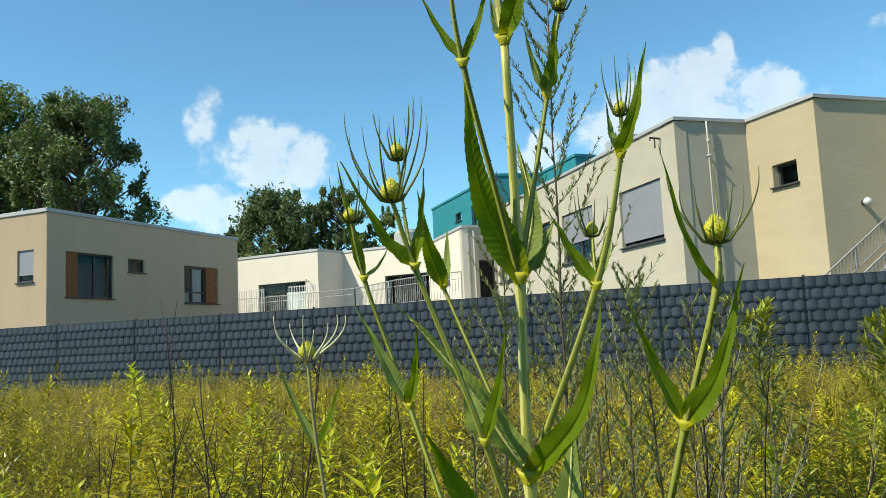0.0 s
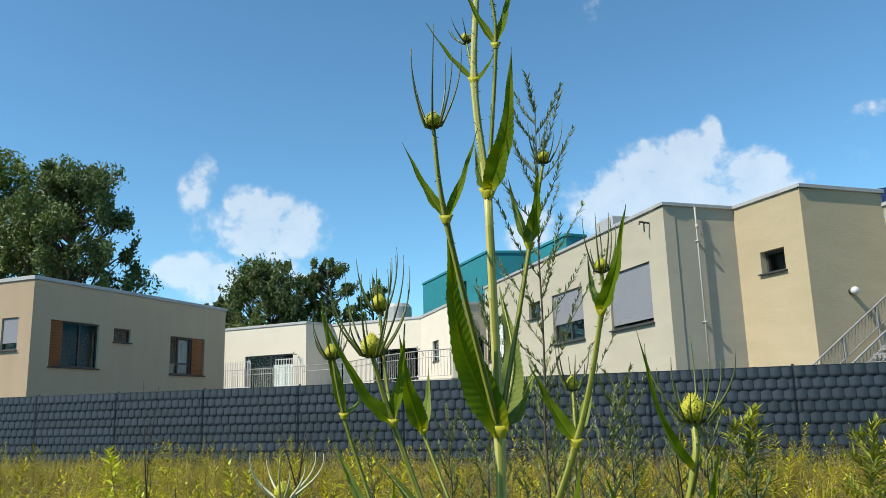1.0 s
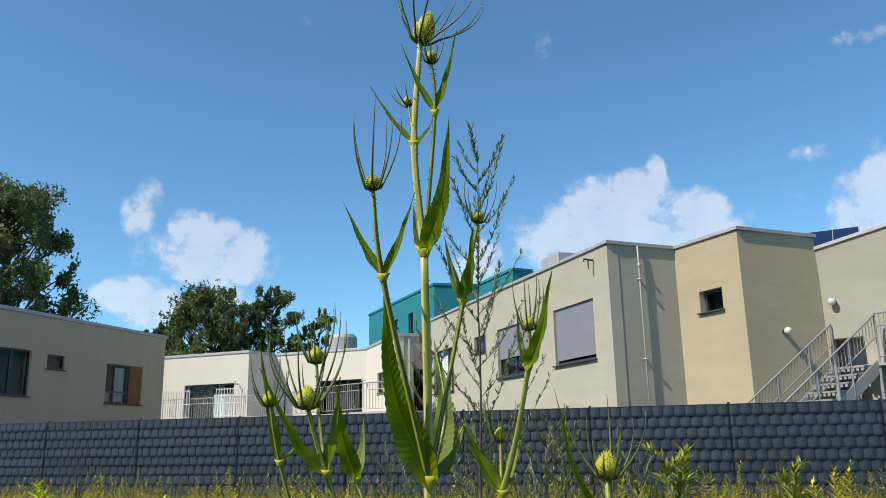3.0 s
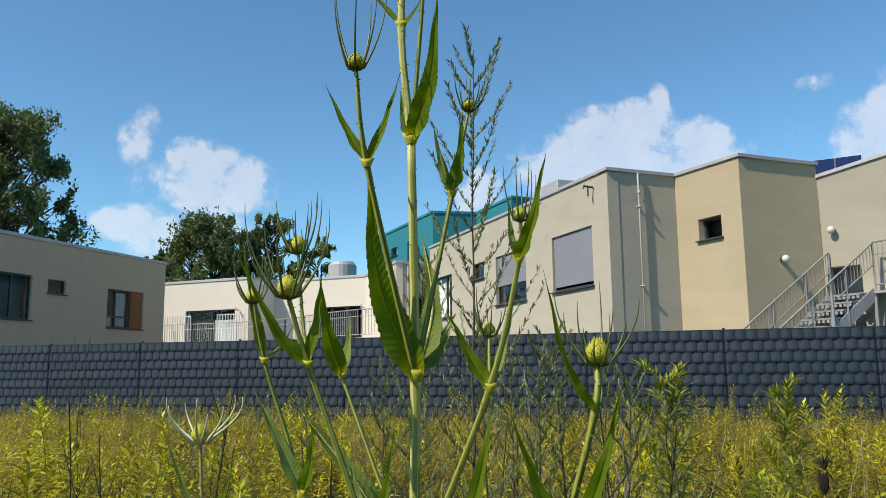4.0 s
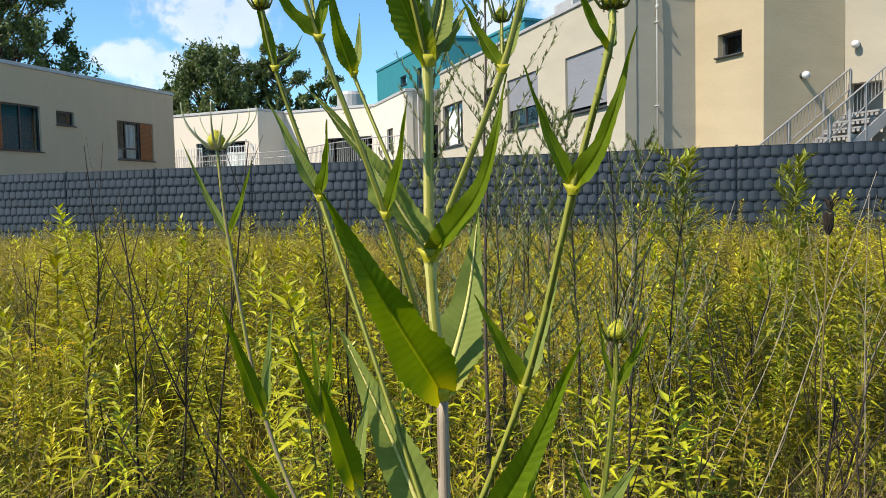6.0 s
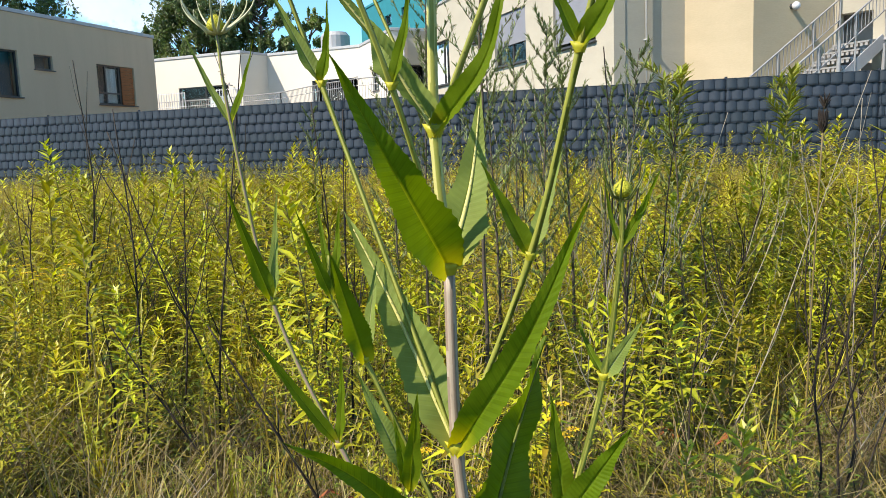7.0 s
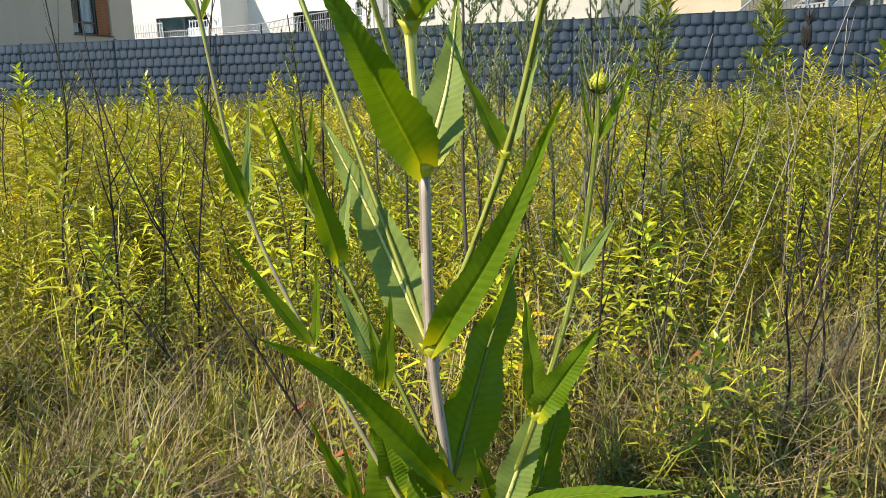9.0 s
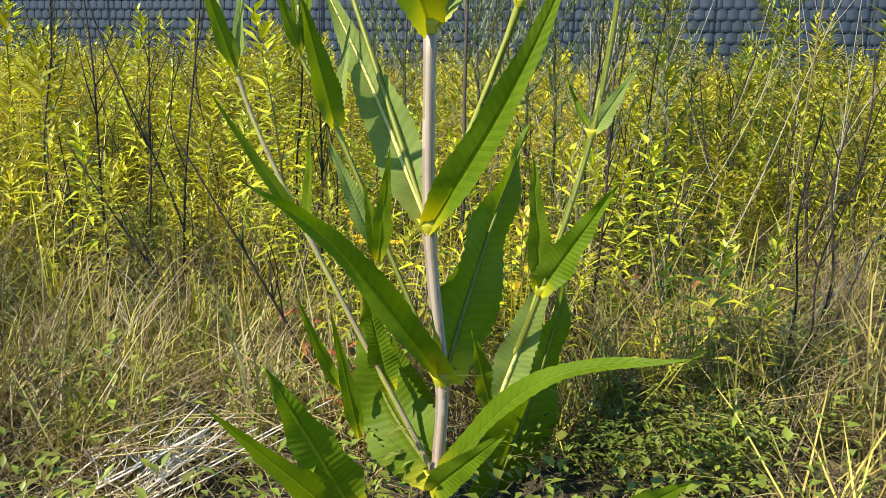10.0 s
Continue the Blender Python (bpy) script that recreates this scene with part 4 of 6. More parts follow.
def leaf(base, tip, width, face, bow, fold, pale, mid):
    """A lance-shaped leaf from base to tip, folded along its midrib, crinkled, with a finely toothed edge."""
    base, tip, face = Vector(base), Vector(tip), Vector(face).normalized()
    if mid is None:
        mid = base.lerp(tip, 0.5) - face * bow + Vector((0, 0, -0.3 * bow))
    else:
        mid = Vector(mid)
    spine = bezier([base, mid, tip], 36 if width > 0.04 else 16)
    n = len(spine) - 1
    across = (-1.0, -0.86, -0.66, -0.42, -0.2, -0.06, 0.0, 0.06, 0.2, 0.42, 0.66, 0.86, 1.0)
    bm = bmesh.new()
    uv = bm.loops.layers.uv.new("UVMap")
    ph = trng.uniform(0, 6)
    ripple = trng.uniform(0.035, 0.075)
    rows, coords = [], {}
    clasp = 0.42 if width > 0.05 else 0.26
    quilt = min(width * 0.009, 0.0009)
    for i, p in enumerate(spine):
        v = i / n
        d = (spine[min(i + 1, n)] - spine[max(i - 1, 0)]).normalized()
        nrm = (face - d * face.dot(d)).normalized()
        side = d.cross(nrm)
        if v < 0.25:
            w = clasp + (1 - clasp) * math.sin(v / 0.25 * math.pi / 2)
        else:
            w = 1 - ((v - 0.25) / 0.75) ** (0.88 if base.z > 0.4 else 1.2)
        w *= width * 0.5
        row = []
        for a in across:
            s = abs(a)
            tooth = 1 + ((0.045, -0.015, -0.045)[i % 3] + 0.05 * math.sin(v * 23 + ph * 2 + a)) * (s == 1.0)
            lift = fold * (1 + 2.2 * max(0, 0.22 - v) / 0.22) * s * w + quilt * math.sin(v * 176 - s * 8) * min(1, 3 * s) * (1.1 - 0.6 * s) + width * ripple * s * math.sin(v * 17 + ph + (a > 0)) - (0.004 * width / 0.06 if s == 0 else 0)
            q = bm.verts.new(p + side * a * w * tooth * math.cos(fold * 0.6) + nrm * lift)
            coords[q] = (a * 0.5 + 0.5, v)
            row.append(q)
        rows.append(row)
    for a, b in zip(rows, rows[1:]):
        for k in range(len(across) - 1):
            f = bm.faces.new((a[k], a[k + 1], b[k + 1], b[k]))
            for lp in f.loops:
                lp[uv].uv = coords[lp.vert]
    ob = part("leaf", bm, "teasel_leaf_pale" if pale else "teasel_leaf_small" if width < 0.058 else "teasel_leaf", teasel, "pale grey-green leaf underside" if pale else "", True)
    if (pale and width >= 0.05) or width > 0.15:
        # the midrib stands out from the underside and carries short prickles
        bm = bmesh.new()
        line, radii = [], []
        for i, p in enumerate(spine[: int(n * 0.93)]):
            d = (spine[i + 1] - p).normalized()
            nrm = (face - d * face.dot(d)).normalized()
            line.append(p + nrm * 0.001)
            radii.append(min(0.0062, width * 0.075) * (1 - 0.85 * i / n))
            if i % 3 == 1:
                q = line[-1] + nrm * radii[-1] + d.cross(nrm) * trng.uniform(-0.5, 0.5) * radii[-1]
                e = [q + d * 0.0014, q - d * 0.0014 + d.cross(nrm) * 0.0012, q - d * 0.0014 - d.cross(nrm) * 0.0012, q + nrm * 0.0045]
                vs = [bm.verts.new(c) for c in e]
                for f in ((0, 1, 3), (1, 2, 3), (2, 0, 3)):
                    bm.faces.new([vs[k] for k in f])
        tube(bm, line, radii, 7)
        part("midrib", bm, "stem_pale" if pale else "stem_green", ob, "pale prickly midrib", True)
    return ob


def node_cup(at, radius):
    """The joined, yellowish base of a leaf pair clasping the stalk."""
    radius *= 1.08
    bm = bmesh.new()
    rings = []
    for z, q in ((-0.008, 1.0), (-0.003, 1.2), (0.004, 1.45), (0.012, 1.65), (0.013, 1.35), (0.006, 1.05)):
        rings.append([bm.verts.new(Vector(at) + Vector((math.cos(a) * radius * q * (1.25 if q > 1.5 else 1.0), math.sin(a) * radius * q * (0.8 if q > 1.5 else 1.0), z * radius / 0.01 * (1 + 0.35 * abs(math.cos(a)) * (q > 1.5)))))
                      for a in [2 * math.pi * k / 14 for k in range(14)]])
    for a, b in zip(rings, rings[1:]):
        for k in range(14):
            bm.faces.new((a[k], a[(k + 1) % 14], b[(k + 1) % 14], b[k]))
    return part("leaf_base", bm, "leaf_base", teasel, "yellowish fused leaf base", True)


def head(base, axis, radius, height, bract_len, count, spread):
    """An egg-shaped flower head set with small points, in a ring of long curved bracts."""
    axis = Vector(axis).normalized()
    radius, height, count = radius * 0.9, height * (1.0 if height > 0.06 else 0.82), count - 1
    m = axis.to_track_quat("Z", "Y").to_matrix().to_4x4()
    m.translation = Vector(base)
    bm = bmesh.new()
    rings = []
    for i in range(13):
        v = i / 12
        r = radius * (math.sin(math.pi * (0.12 + 0.88 * v)) ** 0.75 if v < 1 else 0.02) * (1.1 - 0.36 * v)
        rings.append([bm.verts.new(m @ Vector((math.cos(a) * r * s, math.sin(a) * r * s, height * v)))
                      for a, s in [(2 * math.pi * (k + 0.5 * (i % 2)) / 16, 1.13 if (k + i) % 2 else 0.9) for k in range(16)]])
    for a, b in zip(rings, rings[1:]):
        for k in range(16):
            bm.faces.new((a[k], a[(k + 1) % 16], b[(k + 1) % 16], b[k]))
    bm.faces.new(rings[-1])
    bm.faces.new(rings[0][::-1])
    mid = m @ Vector((0, 0, height * 0.4))
    for i in range(2, 12):
        for k in range(i % 2, 16, 2):
            c = rings[i][k].co
            out = ((c - mid).normalized() + axis * 0.8).normalized()
            across = out.orthogonal().normalized() * radius * 0.07
            other = out.cross(across)
            vs = [bm.verts.new(q) for q in (c + across, c - across * 0.5 + other, c - across * 0.5 - other, c + out * radius * trng.uniform(0.22, 0.42))]
            for f in ((0, 1, 3), (1, 2, 3), (2, 0, 3)):
                bm.faces.new([vs[j] for j in f])
    ob = part("flower_head", bm, "head_yellow", teasel, "yellow-green egg-shaped flower head", True)
    for k in range(count):
        a = 2 * math.pi * (k + trng.uniform(-0.25, 0.25)) / count
        length = bract_len * trng.uniform(0.6, 1.1) * (0.5 if k % 4 == 3 else 1.0)
        wide = spread * trng.uniform(0.75, 1.2)
        pts, rad = [], []
        for i in range(10):
            s = i / 9
            hug = min(1.0, s / 0.16)
            rest = max(0.0, s - 0.16) / 0.84
            out = radius * (0.35 + 0.85 * math.sin(hug * math.pi / 2)) + length * rest * (1.3 * wide * (1 - 0.55 * rest))
            up = -0.004 + height * 0.22 * hug * hug + length * rest * (1 - 0.22 * wide)
            pts.append(m @ Vector((math.cos(a + 0.12 * s) * out, math.sin(a + 0.12 * s) * out, up)))
            rad.append((0.0026 - 0.0004 * hug if s < 0.2 else 0.0025 * (1 - 0.8 * s)) * (0.75 + bract_len * 2) * (1.6 if spread > 0.9 else 1.0))
        bm = bmesh.new()
        tube(bm, pts, rad, 5)
        part("bract", bm, "bract_pale" if spread > 0.9 else "bract", ob, "", True)
    return ob


stalk("stem", [(0.475, 3.240, -0.500), (0.455, 3.240, -0.329), (0.461, 3.240, -0.107), (0.433, 3.245, 0.200), (0.430, 3.240, 0.567)], 0.0155, 0.0125)
stalk("stem", [(0.430, 3.240, 0.567), (0.413, 3.240, 0.830), (0.417, 3.232, 1.191), (0.413, 3.180, 1.629)], 0.0125, 0.0085)
stalk("stem", [(0.413, 3.180, 1.629), (0.395, 3.190, 1.860), (0.410, 3.200, 2.100)], 0.0085, 0.0060)
stalk("branch", [(0.455, 3.240, -0.329), (0.182, 3.360, 0.173), (0.045, 3.430, 0.479), (-0.021, 3.440, 0.868), (-0.039, 3.444, 1.062)], 0.0085, 0.0042)
stalk("branch", [(0.461, 3.240, -0.107), (0.259, 3.243, 0.392), (0.200, 3.250, 0.514), (0.197, 3.250, 0.603)], 0.0080, 0.0040)
stalk("branch", [(0.433, 3.245, 0.200), (0.173, 3.475, 0.946), (0.086, 3.470, 1.226), (0.065, 3.450, 1.354)], 0.0085, 0.0050)
stalk("branch", [(0.430, 3.240, 0.567), (0.340, 3.140, 0.911), (0.235, 3.120, 1.215), (0.202, 3.100, 1.333)], 0.0080, 0.0055)
stalk("branch", [(0.235, 3.120, 1.215), (0.218, 3.160, 1.294), (0.208, 3.160, 1.419)], 0.0050, 0.0035)
stalk("branch", [(0.413, 3.240, 0.830), (0.266, 3.360, 1.192), (0.256, 3.360, 1.242)], 0.0060, 0.0040)
stalk("branch", [(0.417, 3.232, 1.191), (0.337, 3.095, 1.562), (0.320, 3.060, 1.728)], 0.0085, 0.0050)
stalk("branch", [(0.417, 3.232, 1.191), (0.490, 3.250, 1.541), (0.526, 3.253, 1.715)], 0.0075, 0.0045)
stalk("branch", [(0.413, 3.240, 0.830), (0.552, 3.200, 1.169), (0.609, 3.180, 1.401), (0.613, 3.170, 1.477)], 0.0095, 0.0050)
stalk("branch", [(0.552, 3.200, 1.169), (0.556, 3.240, 1.269)], 0.0060, 0.0045)
stalk("branch", [(0.433, 3.245, 0.200), (0.574, 3.120, 0.604), (0.640, 2.975, 0.947), (0.680, 2.900, 1.140), (0.692, 2.920, 1.213)], 0.0095, 0.0070)
stalk("branch", [(0.455, 3.240, -0.329), (0.555, 3.200, -0.147), (0.620, 3.070, 0.130), (0.687, 3.044, 0.400), (0.707, 3.000, 0.628), (0.705, 2.980, 0.716)], 0.0105, 0.0055)
stalk("branch", [(0.413, 3.180, 1.629), (0.438, 3.120, 1.899), (0.432, 3.100, 2.003)], 0.0060, 0.0040)
stalk("branch", [(0.395, 3.190, 1.860), (0.382, 3.240, 1.974)], 0.0040, 0.0030)
leaf((0.413, 3.180, 1.629), (0.464, 3.060, 1.869), 0.046, (-0.22, -0.95, 0.1), 0.000, 0.26, 0, (0.450, 3.100, 1.725))
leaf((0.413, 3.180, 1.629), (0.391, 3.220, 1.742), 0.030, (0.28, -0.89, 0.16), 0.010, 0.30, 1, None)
leaf((0.395, 3.190, 1.860), (0.301, 3.220, 2.008), 0.016, (0.28, -0.73, 0.38), 0.006, 0.26, 0, None)
leaf((0.395, 3.190, 1.860), (0.440, 3.150, 1.910), 0.016, (-0.28, -0.73, 0.38), 0.006, 0.26, 0, None)
leaf((0.438, 3.120, 1.899), (0.371, 3.140, 2.063), 0.018, (0.28, -0.83, 0.32), 0.006, 0.26, 0, None)
leaf((0.438, 3.120, 1.899), (0.483, 3.080, 2.058), 0.022, (-0.44, -0.73, 0.27), 0.006, 0.26, 0, None)
leaf((0.337, 3.095, 1.562), (0.259, 3.120, 1.720), 0.022, (0.33, -0.78, 0.32), 0.006, 0.26, 0, None)
leaf((0.337, 3.095, 1.562), (0.398, 3.060, 1.718), 0.022, (-0.33, -0.78, 0.32), 0.006, 0.26, 0, None)
leaf((0.490, 3.250, 1.541), (0.454, 3.260, 1.687), 0.024, (0.22, -0.89, 0.21), 0.010, 0.22, 1, None)
leaf((0.490, 3.250, 1.541), (0.510, 3.200, 1.687), 0.036, (-0.39, -0.83, 0.16), 0.015, 0.38, 0, None)
leaf((0.417, 3.232, 1.191), (0.336, 3.120, 1.559), 0.068, (0.14, -1.0, 0.1), 0.000, 0.27, 0, (0.353, 3.180, 1.362))
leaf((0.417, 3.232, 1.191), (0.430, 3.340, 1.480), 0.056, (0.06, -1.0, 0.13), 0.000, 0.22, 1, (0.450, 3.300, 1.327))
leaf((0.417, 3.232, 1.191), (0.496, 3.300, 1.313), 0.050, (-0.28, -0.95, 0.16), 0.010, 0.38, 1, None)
leaf((0.413, 3.240, 0.830), (0.555, 3.140, 1.154), 0.054, (-0.41, -0.78, 0.27), 0.000, 0.41, 0, (0.509, 3.150, 0.963))
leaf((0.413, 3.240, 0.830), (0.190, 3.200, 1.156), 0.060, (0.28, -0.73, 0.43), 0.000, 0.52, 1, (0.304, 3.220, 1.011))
leaf((0.340, 3.140, 0.911), (0.385, 3.050, 1.109), 0.030, (-0.5, -0.67, 0.16), 0.010, 0.38, 0, None)
leaf((0.340, 3.140, 0.911), (0.300, 3.200, 1.037), 0.046, (0.28, -0.89, 0.27), 0.010, 0.30, 1, None)
leaf((0.173, 3.475, 0.946), (0.061, 3.480, 1.170), 0.036, (0.28, -0.83, 0.32), 0.000, 0.34, 1, None)
leaf((0.173, 3.475, 0.946), (0.203, 3.400, 1.110), 0.034, (-0.44, -0.78, 0.16), 0.010, 0.38, 0, None)
leaf((0.086, 3.470, 1.226), (0.040, 3.440, 1.485), 0.026, (0.33, -0.78, 0.27), 0.006, 0.26, 0, None)
leaf((0.086, 3.470, 1.226), (0.142, 3.500, 1.304), 0.014, (-0.28, -0.73, 0.32), 0.010, 0.30, 1, None)
leaf((0.235, 3.120, 1.215), (0.119, 3.080, 1.401), 0.032, (0.28, -0.73, 0.38), 0.000, 0.38, 0, (0.185, 3.100, 1.269))
leaf((0.235, 3.120, 1.215), (0.260, 3.100, 1.384), 0.026, (-0.44, -0.73, 0.21), 0.006, 0.26, 0, None)
leaf((0.266, 3.360, 1.192), (0.227, 3.300, 1.389), 0.042, (0.22, -0.95, 0.16), 0.000, 0.26, 0, (0.240, 3.330, 1.279))
leaf((0.266, 3.360, 1.192), (0.277, 3.400, 1.324), 0.026, (-0.28, -0.89, 0.16), 0.010, 0.30, 1, None)
leaf((0.609, 3.180, 1.401), (0.652, 3.100, 1.581), 0.034, (-0.44, -0.78, 0.16), 0.010, 0.38, 0, (0.628, 3.120, 1.462))
leaf((0.609, 3.180, 1.401), (0.596, 3.220, 1.514), 0.022, (0.33, -0.83, 0.21), 0.010, 0.30, 1, None)
leaf((0.552, 3.200, 1.169), (0.475, 3.200, 1.314), 0.032, (0.33, -0.83, 0.27), 0.006, 0.26, 0, None)
leaf((0.552, 3.200, 1.169), (0.611, 3.260, 1.355), 0.024, (-0.33, -0.83, 0.16), 0.010, 0.30, 1, None)
leaf((0.640, 2.975, 0.947), (0.565, 2.950, 1.136), 0.030, (0.39, -0.83, 0.21), 0.006, 0.26, 0, None)
leaf((0.640, 2.975, 0.947), (0.722, 2.900, 1.178), 0.040, (-0.41, -0.78, 0.27), 0.000, 0.38, 0, (0.681, 2.920, 1.029))
leaf((0.680, 2.900, 1.140), (0.606, 2.850, 1.343), 0.020, (0.33, -0.78, 0.32), 0.000, 0.38, 0, (0.634, 2.860, 1.214))
leaf((0.680, 2.900, 1.140), (0.697, 2.920, 1.208), 0.018, (-0.33, -0.89, 0.1), 0.010, 0.45, 1, None)
leaf((0.430, 3.240, 0.567), (0.250, 2.980, 0.958), 0.106, (0.19, -1.0, 0.18), 0.000, 0.30, 0, (0.342, 3.060, 0.764))
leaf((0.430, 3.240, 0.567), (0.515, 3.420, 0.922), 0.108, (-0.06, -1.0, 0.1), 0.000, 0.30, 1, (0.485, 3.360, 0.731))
leaf((0.433, 3.245, 0.200), (0.659, 3.000, 0.717), 0.070, (-0.25, -0.89, 0.24), 0.000, 0.45, 0, (0.558, 3.080, 0.460))
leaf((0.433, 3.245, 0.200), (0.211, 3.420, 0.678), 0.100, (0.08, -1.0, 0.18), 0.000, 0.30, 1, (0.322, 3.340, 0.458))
leaf((0.461, 3.240, -0.107), (0.139, 2.980, 0.333), 0.066, (0.22, -0.78, 0.4), 0.000, 0.64, 0, (0.277, 3.080, 0.195))
leaf((0.461, 3.240, -0.107), (0.643, 3.420, 0.381), 0.170, (0.55, -0.83, -0.12), 0.000, 0.11, 0, (0.548, 3.330, 0.150))
leaf((0.455, 3.240, -0.329), (0.823, 2.840, 0.100), 0.058, (-0.25, -0.55, 0.75), 0.000, 0.34, 0, (0.610, 3.000, -0.012))
leaf((0.455, 3.240, -0.329), (0.299, 3.400, 0.022), 0.165, (0.11, -1.0, 0.1), 0.000, 0.11, 0, (0.337, 3.360, -0.182))
leaf((0.540, 3.360, -0.560), (0.757, 3.500, 0.033), 0.215, (0.55, -0.83, -0.12), 0.000, 0.09, 0, (0.680, 3.440, -0.218))
leaf((0.292, 3.100, -0.311), (0.159, 3.000, 0.020), 0.105, (0.17, -0.95, 0.32), 0.000, 0.22, 0, None)
leaf((0.270, 3.050, -0.290), (0.100, 2.850, 0.019), 0.050, (0.22, -0.78, 0.43), 0.000, 0.45, 0, None)
leaf((0.773, 2.950, -0.221), (0.789, 2.750, -0.046), 0.045, (-0.17, -0.78, 0.49), 0.000, 0.30, 0, None)
leaf((0.620, 3.070, 0.130), (0.599, 3.080, 0.368), 0.048, (0.28, -0.95, 0.16), 0.000, 0.34, 0, None)
leaf((0.620, 3.070, 0.130), (0.720, 2.980, 0.333), 0.058, (-0.33, -0.83, 0.21), 0.000, 0.34, 0, None)
leaf((0.355, 3.300, -0.155), (0.301, 3.280, 0.094), 0.060, (0.17, -0.95, 0.16), 0.000, 0.22, 0, None)
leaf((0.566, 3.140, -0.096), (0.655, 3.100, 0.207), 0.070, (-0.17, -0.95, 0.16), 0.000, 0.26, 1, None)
leaf((0.448, 3.420, -0.363), (0.351, 3.460, -0.089), 0.110, (0.11, -1.0, 0.16), 0.000, 0.15, 0, None)
leaf((0.437, 3.200, -0.331), (0.569, 3.000, -0.094), 0.060, (-0.17, -0.89, 0.27), 0.000, 0.22, 0, None)
leaf((0.555, 3.200, -0.147), (0.511, 3.150, 0.029), 0.050, (0.28, -0.95, 0.21), 0.000, 0.30, 0, None)
leaf((0.687, 3.044, 0.400), (0.745, 3.000, 0.512), 0.034, (-0.33, -0.89, 0.21), 0.000, 0.26, 1, None)
leaf((0.687, 3.044, 0.400), (0.650, 3.100, 0.501), 0.018, (0.33, -0.78, 0.27), 0.006, 0.26, 0, None)
leaf((0.707, 3.000, 0.628), (0.762, 2.950, 0.766), 0.018, (-0.39, -0.78, 0.27), 0.006, 0.26, 0, None)
leaf((0.707, 3.000, 0.628), (0.685, 3.020, 0.752), 0.014, (0.39, -0.78, 0.27), 0.006, 0.26, 0, None)
leaf((0.574, 3.120, 0.604), (0.490, 3.100, 0.775), 0.040, (0.39, -0.83, 0.16), 0.000, 0.30, 0, None)
leaf((0.574, 3.120, 0.604), (0.651, 3.200, 0.797), 0.034, (-0.33, -0.89, 0.16), 0.000, 0.30, 1, None)
leaf((0.259, 3.243, 0.392), (0.211, 3.150, 0.626), 0.054, (0.3, -0.89, 0.21), 0.000, 0.30, 0, None)
leaf((0.259, 3.243, 0.392), (0.286, 3.300, 0.580), 0.030, (-0.33, -0.89, 0.16), 0.000, 0.30, 1, None)
leaf((0.200, 3.250, 0.514), (0.146, 3.200, 0.702), 0.026, (0.33, -0.83, 0.21), 0.006, 0.26, 0, None)
leaf((0.200, 3.250, 0.514), (0.223, 3.250, 0.712), 0.026, (-0.33, -0.83, 0.21), 0.006, 0.26, 0, None)
leaf((0.200, 3.250, 0.514), (0.171, 3.300, 0.722), 0.020, (0.11, -0.95, 0.21), 0.006, 0.26, 0, None)
leaf((0.045, 3.430, 0.479), (-0.024, 3.360, 0.745), 0.040, (0.33, -0.83, 0.21), 0.006, 0.26, 0, None)
leaf((0.045, 3.430, 0.479), (0.072, 3.420, 0.728), 0.030, (-0.33, -0.89, 0.16), 0.000, 0.30, 1, None)
leaf((0.182, 3.360, 0.173), (0.017, 3.300, 0.453), 0.030, (0.33, -0.78, 0.27), 0.006, 0.26, 0, None)
leaf((0.182, 3.360, 0.173), (0.200, 3.340, 0.395), 0.024, (-0.39, -0.83, 0.16), 0.006, 0.26, 0, None)
leaf((-0.021, 3.440, 0.868), (-0.115, 3.440, 1.082), 0.018, (0.28, -0.78, 0.32), 0.010, 0.30, 1, None)
leaf((-0.021, 3.440, 0.868), (0.047, 3.400, 1.037), 0.020, (-0.33, -0.78, 0.27), 0.006, 0.26, 0, None)
leaf((0.339, 3.150, 0.160), (0.363, 3.100, 0.372), 0.036, (0.11, -0.97, 0.16), 0.000, 0.30, 0, None)
leaf((0.339, 3.150, 0.160), (0.314, 3.150, 0.308), 0.030, (0.28, -0.89, 0.21), 0.000, 0.30, 0, None)
leaf((0.333, 3.200, 0.172), (0.244, 3.200, 0.384), 0.040, (0.25, -0.89, 0.2), 0.000, 0.30, 1, None)
leaf((0.251, 3.300, -0.154), (0.174, 3.250, 0.069), 0.030, (0.3, -0.85, 0.3), 0.010, 0.35, 0, None)
leaf((0.300, 3.180, -0.200), (0.255, 3.120, 0.080), 0.034, (0.2, -0.9, 0.2), 0.000, 0.30, 0, None)
node_cup((0.455, 3.240, -0.329), 0.0140)
node_cup((0.461, 3.240, -0.107), 0.0135)
node_cup((0.433, 3.245, 0.200), 0.0125)
node_cup((0.430, 3.240, 0.567), 0.0115)
node_cup((0.413, 3.240, 0.830), 0.0108)
node_cup((0.417, 3.232, 1.191), 0.0098)
node_cup((0.413, 3.180, 1.629), 0.0080)
node_cup((0.395, 3.190, 1.860), 0.0060)
node_cup((0.173, 3.475, 0.946), 0.0065)
node_cup((0.340, 3.140, 0.911), 0.0060)
node_cup((0.640, 2.975, 0.947), 0.0070)
node_cup((0.337, 3.095, 1.562), 0.0060)
node_cup((0.490, 3.250, 1.541), 0.0055)
node_cup((0.552, 3.200, 1.169), 0.0065)
node_cup((0.609, 3.180, 1.401), 0.0055)
node_cup((0.574, 3.120, 0.604), 0.0070)
node_cup((0.620, 3.070, 0.130), 0.0080)
node_cup((0.687, 3.044, 0.400), 0.0060)
node_cup((0.045, 3.430, 0.479), 0.0060)
node_cup((0.182, 3.360, 0.173), 0.0065)
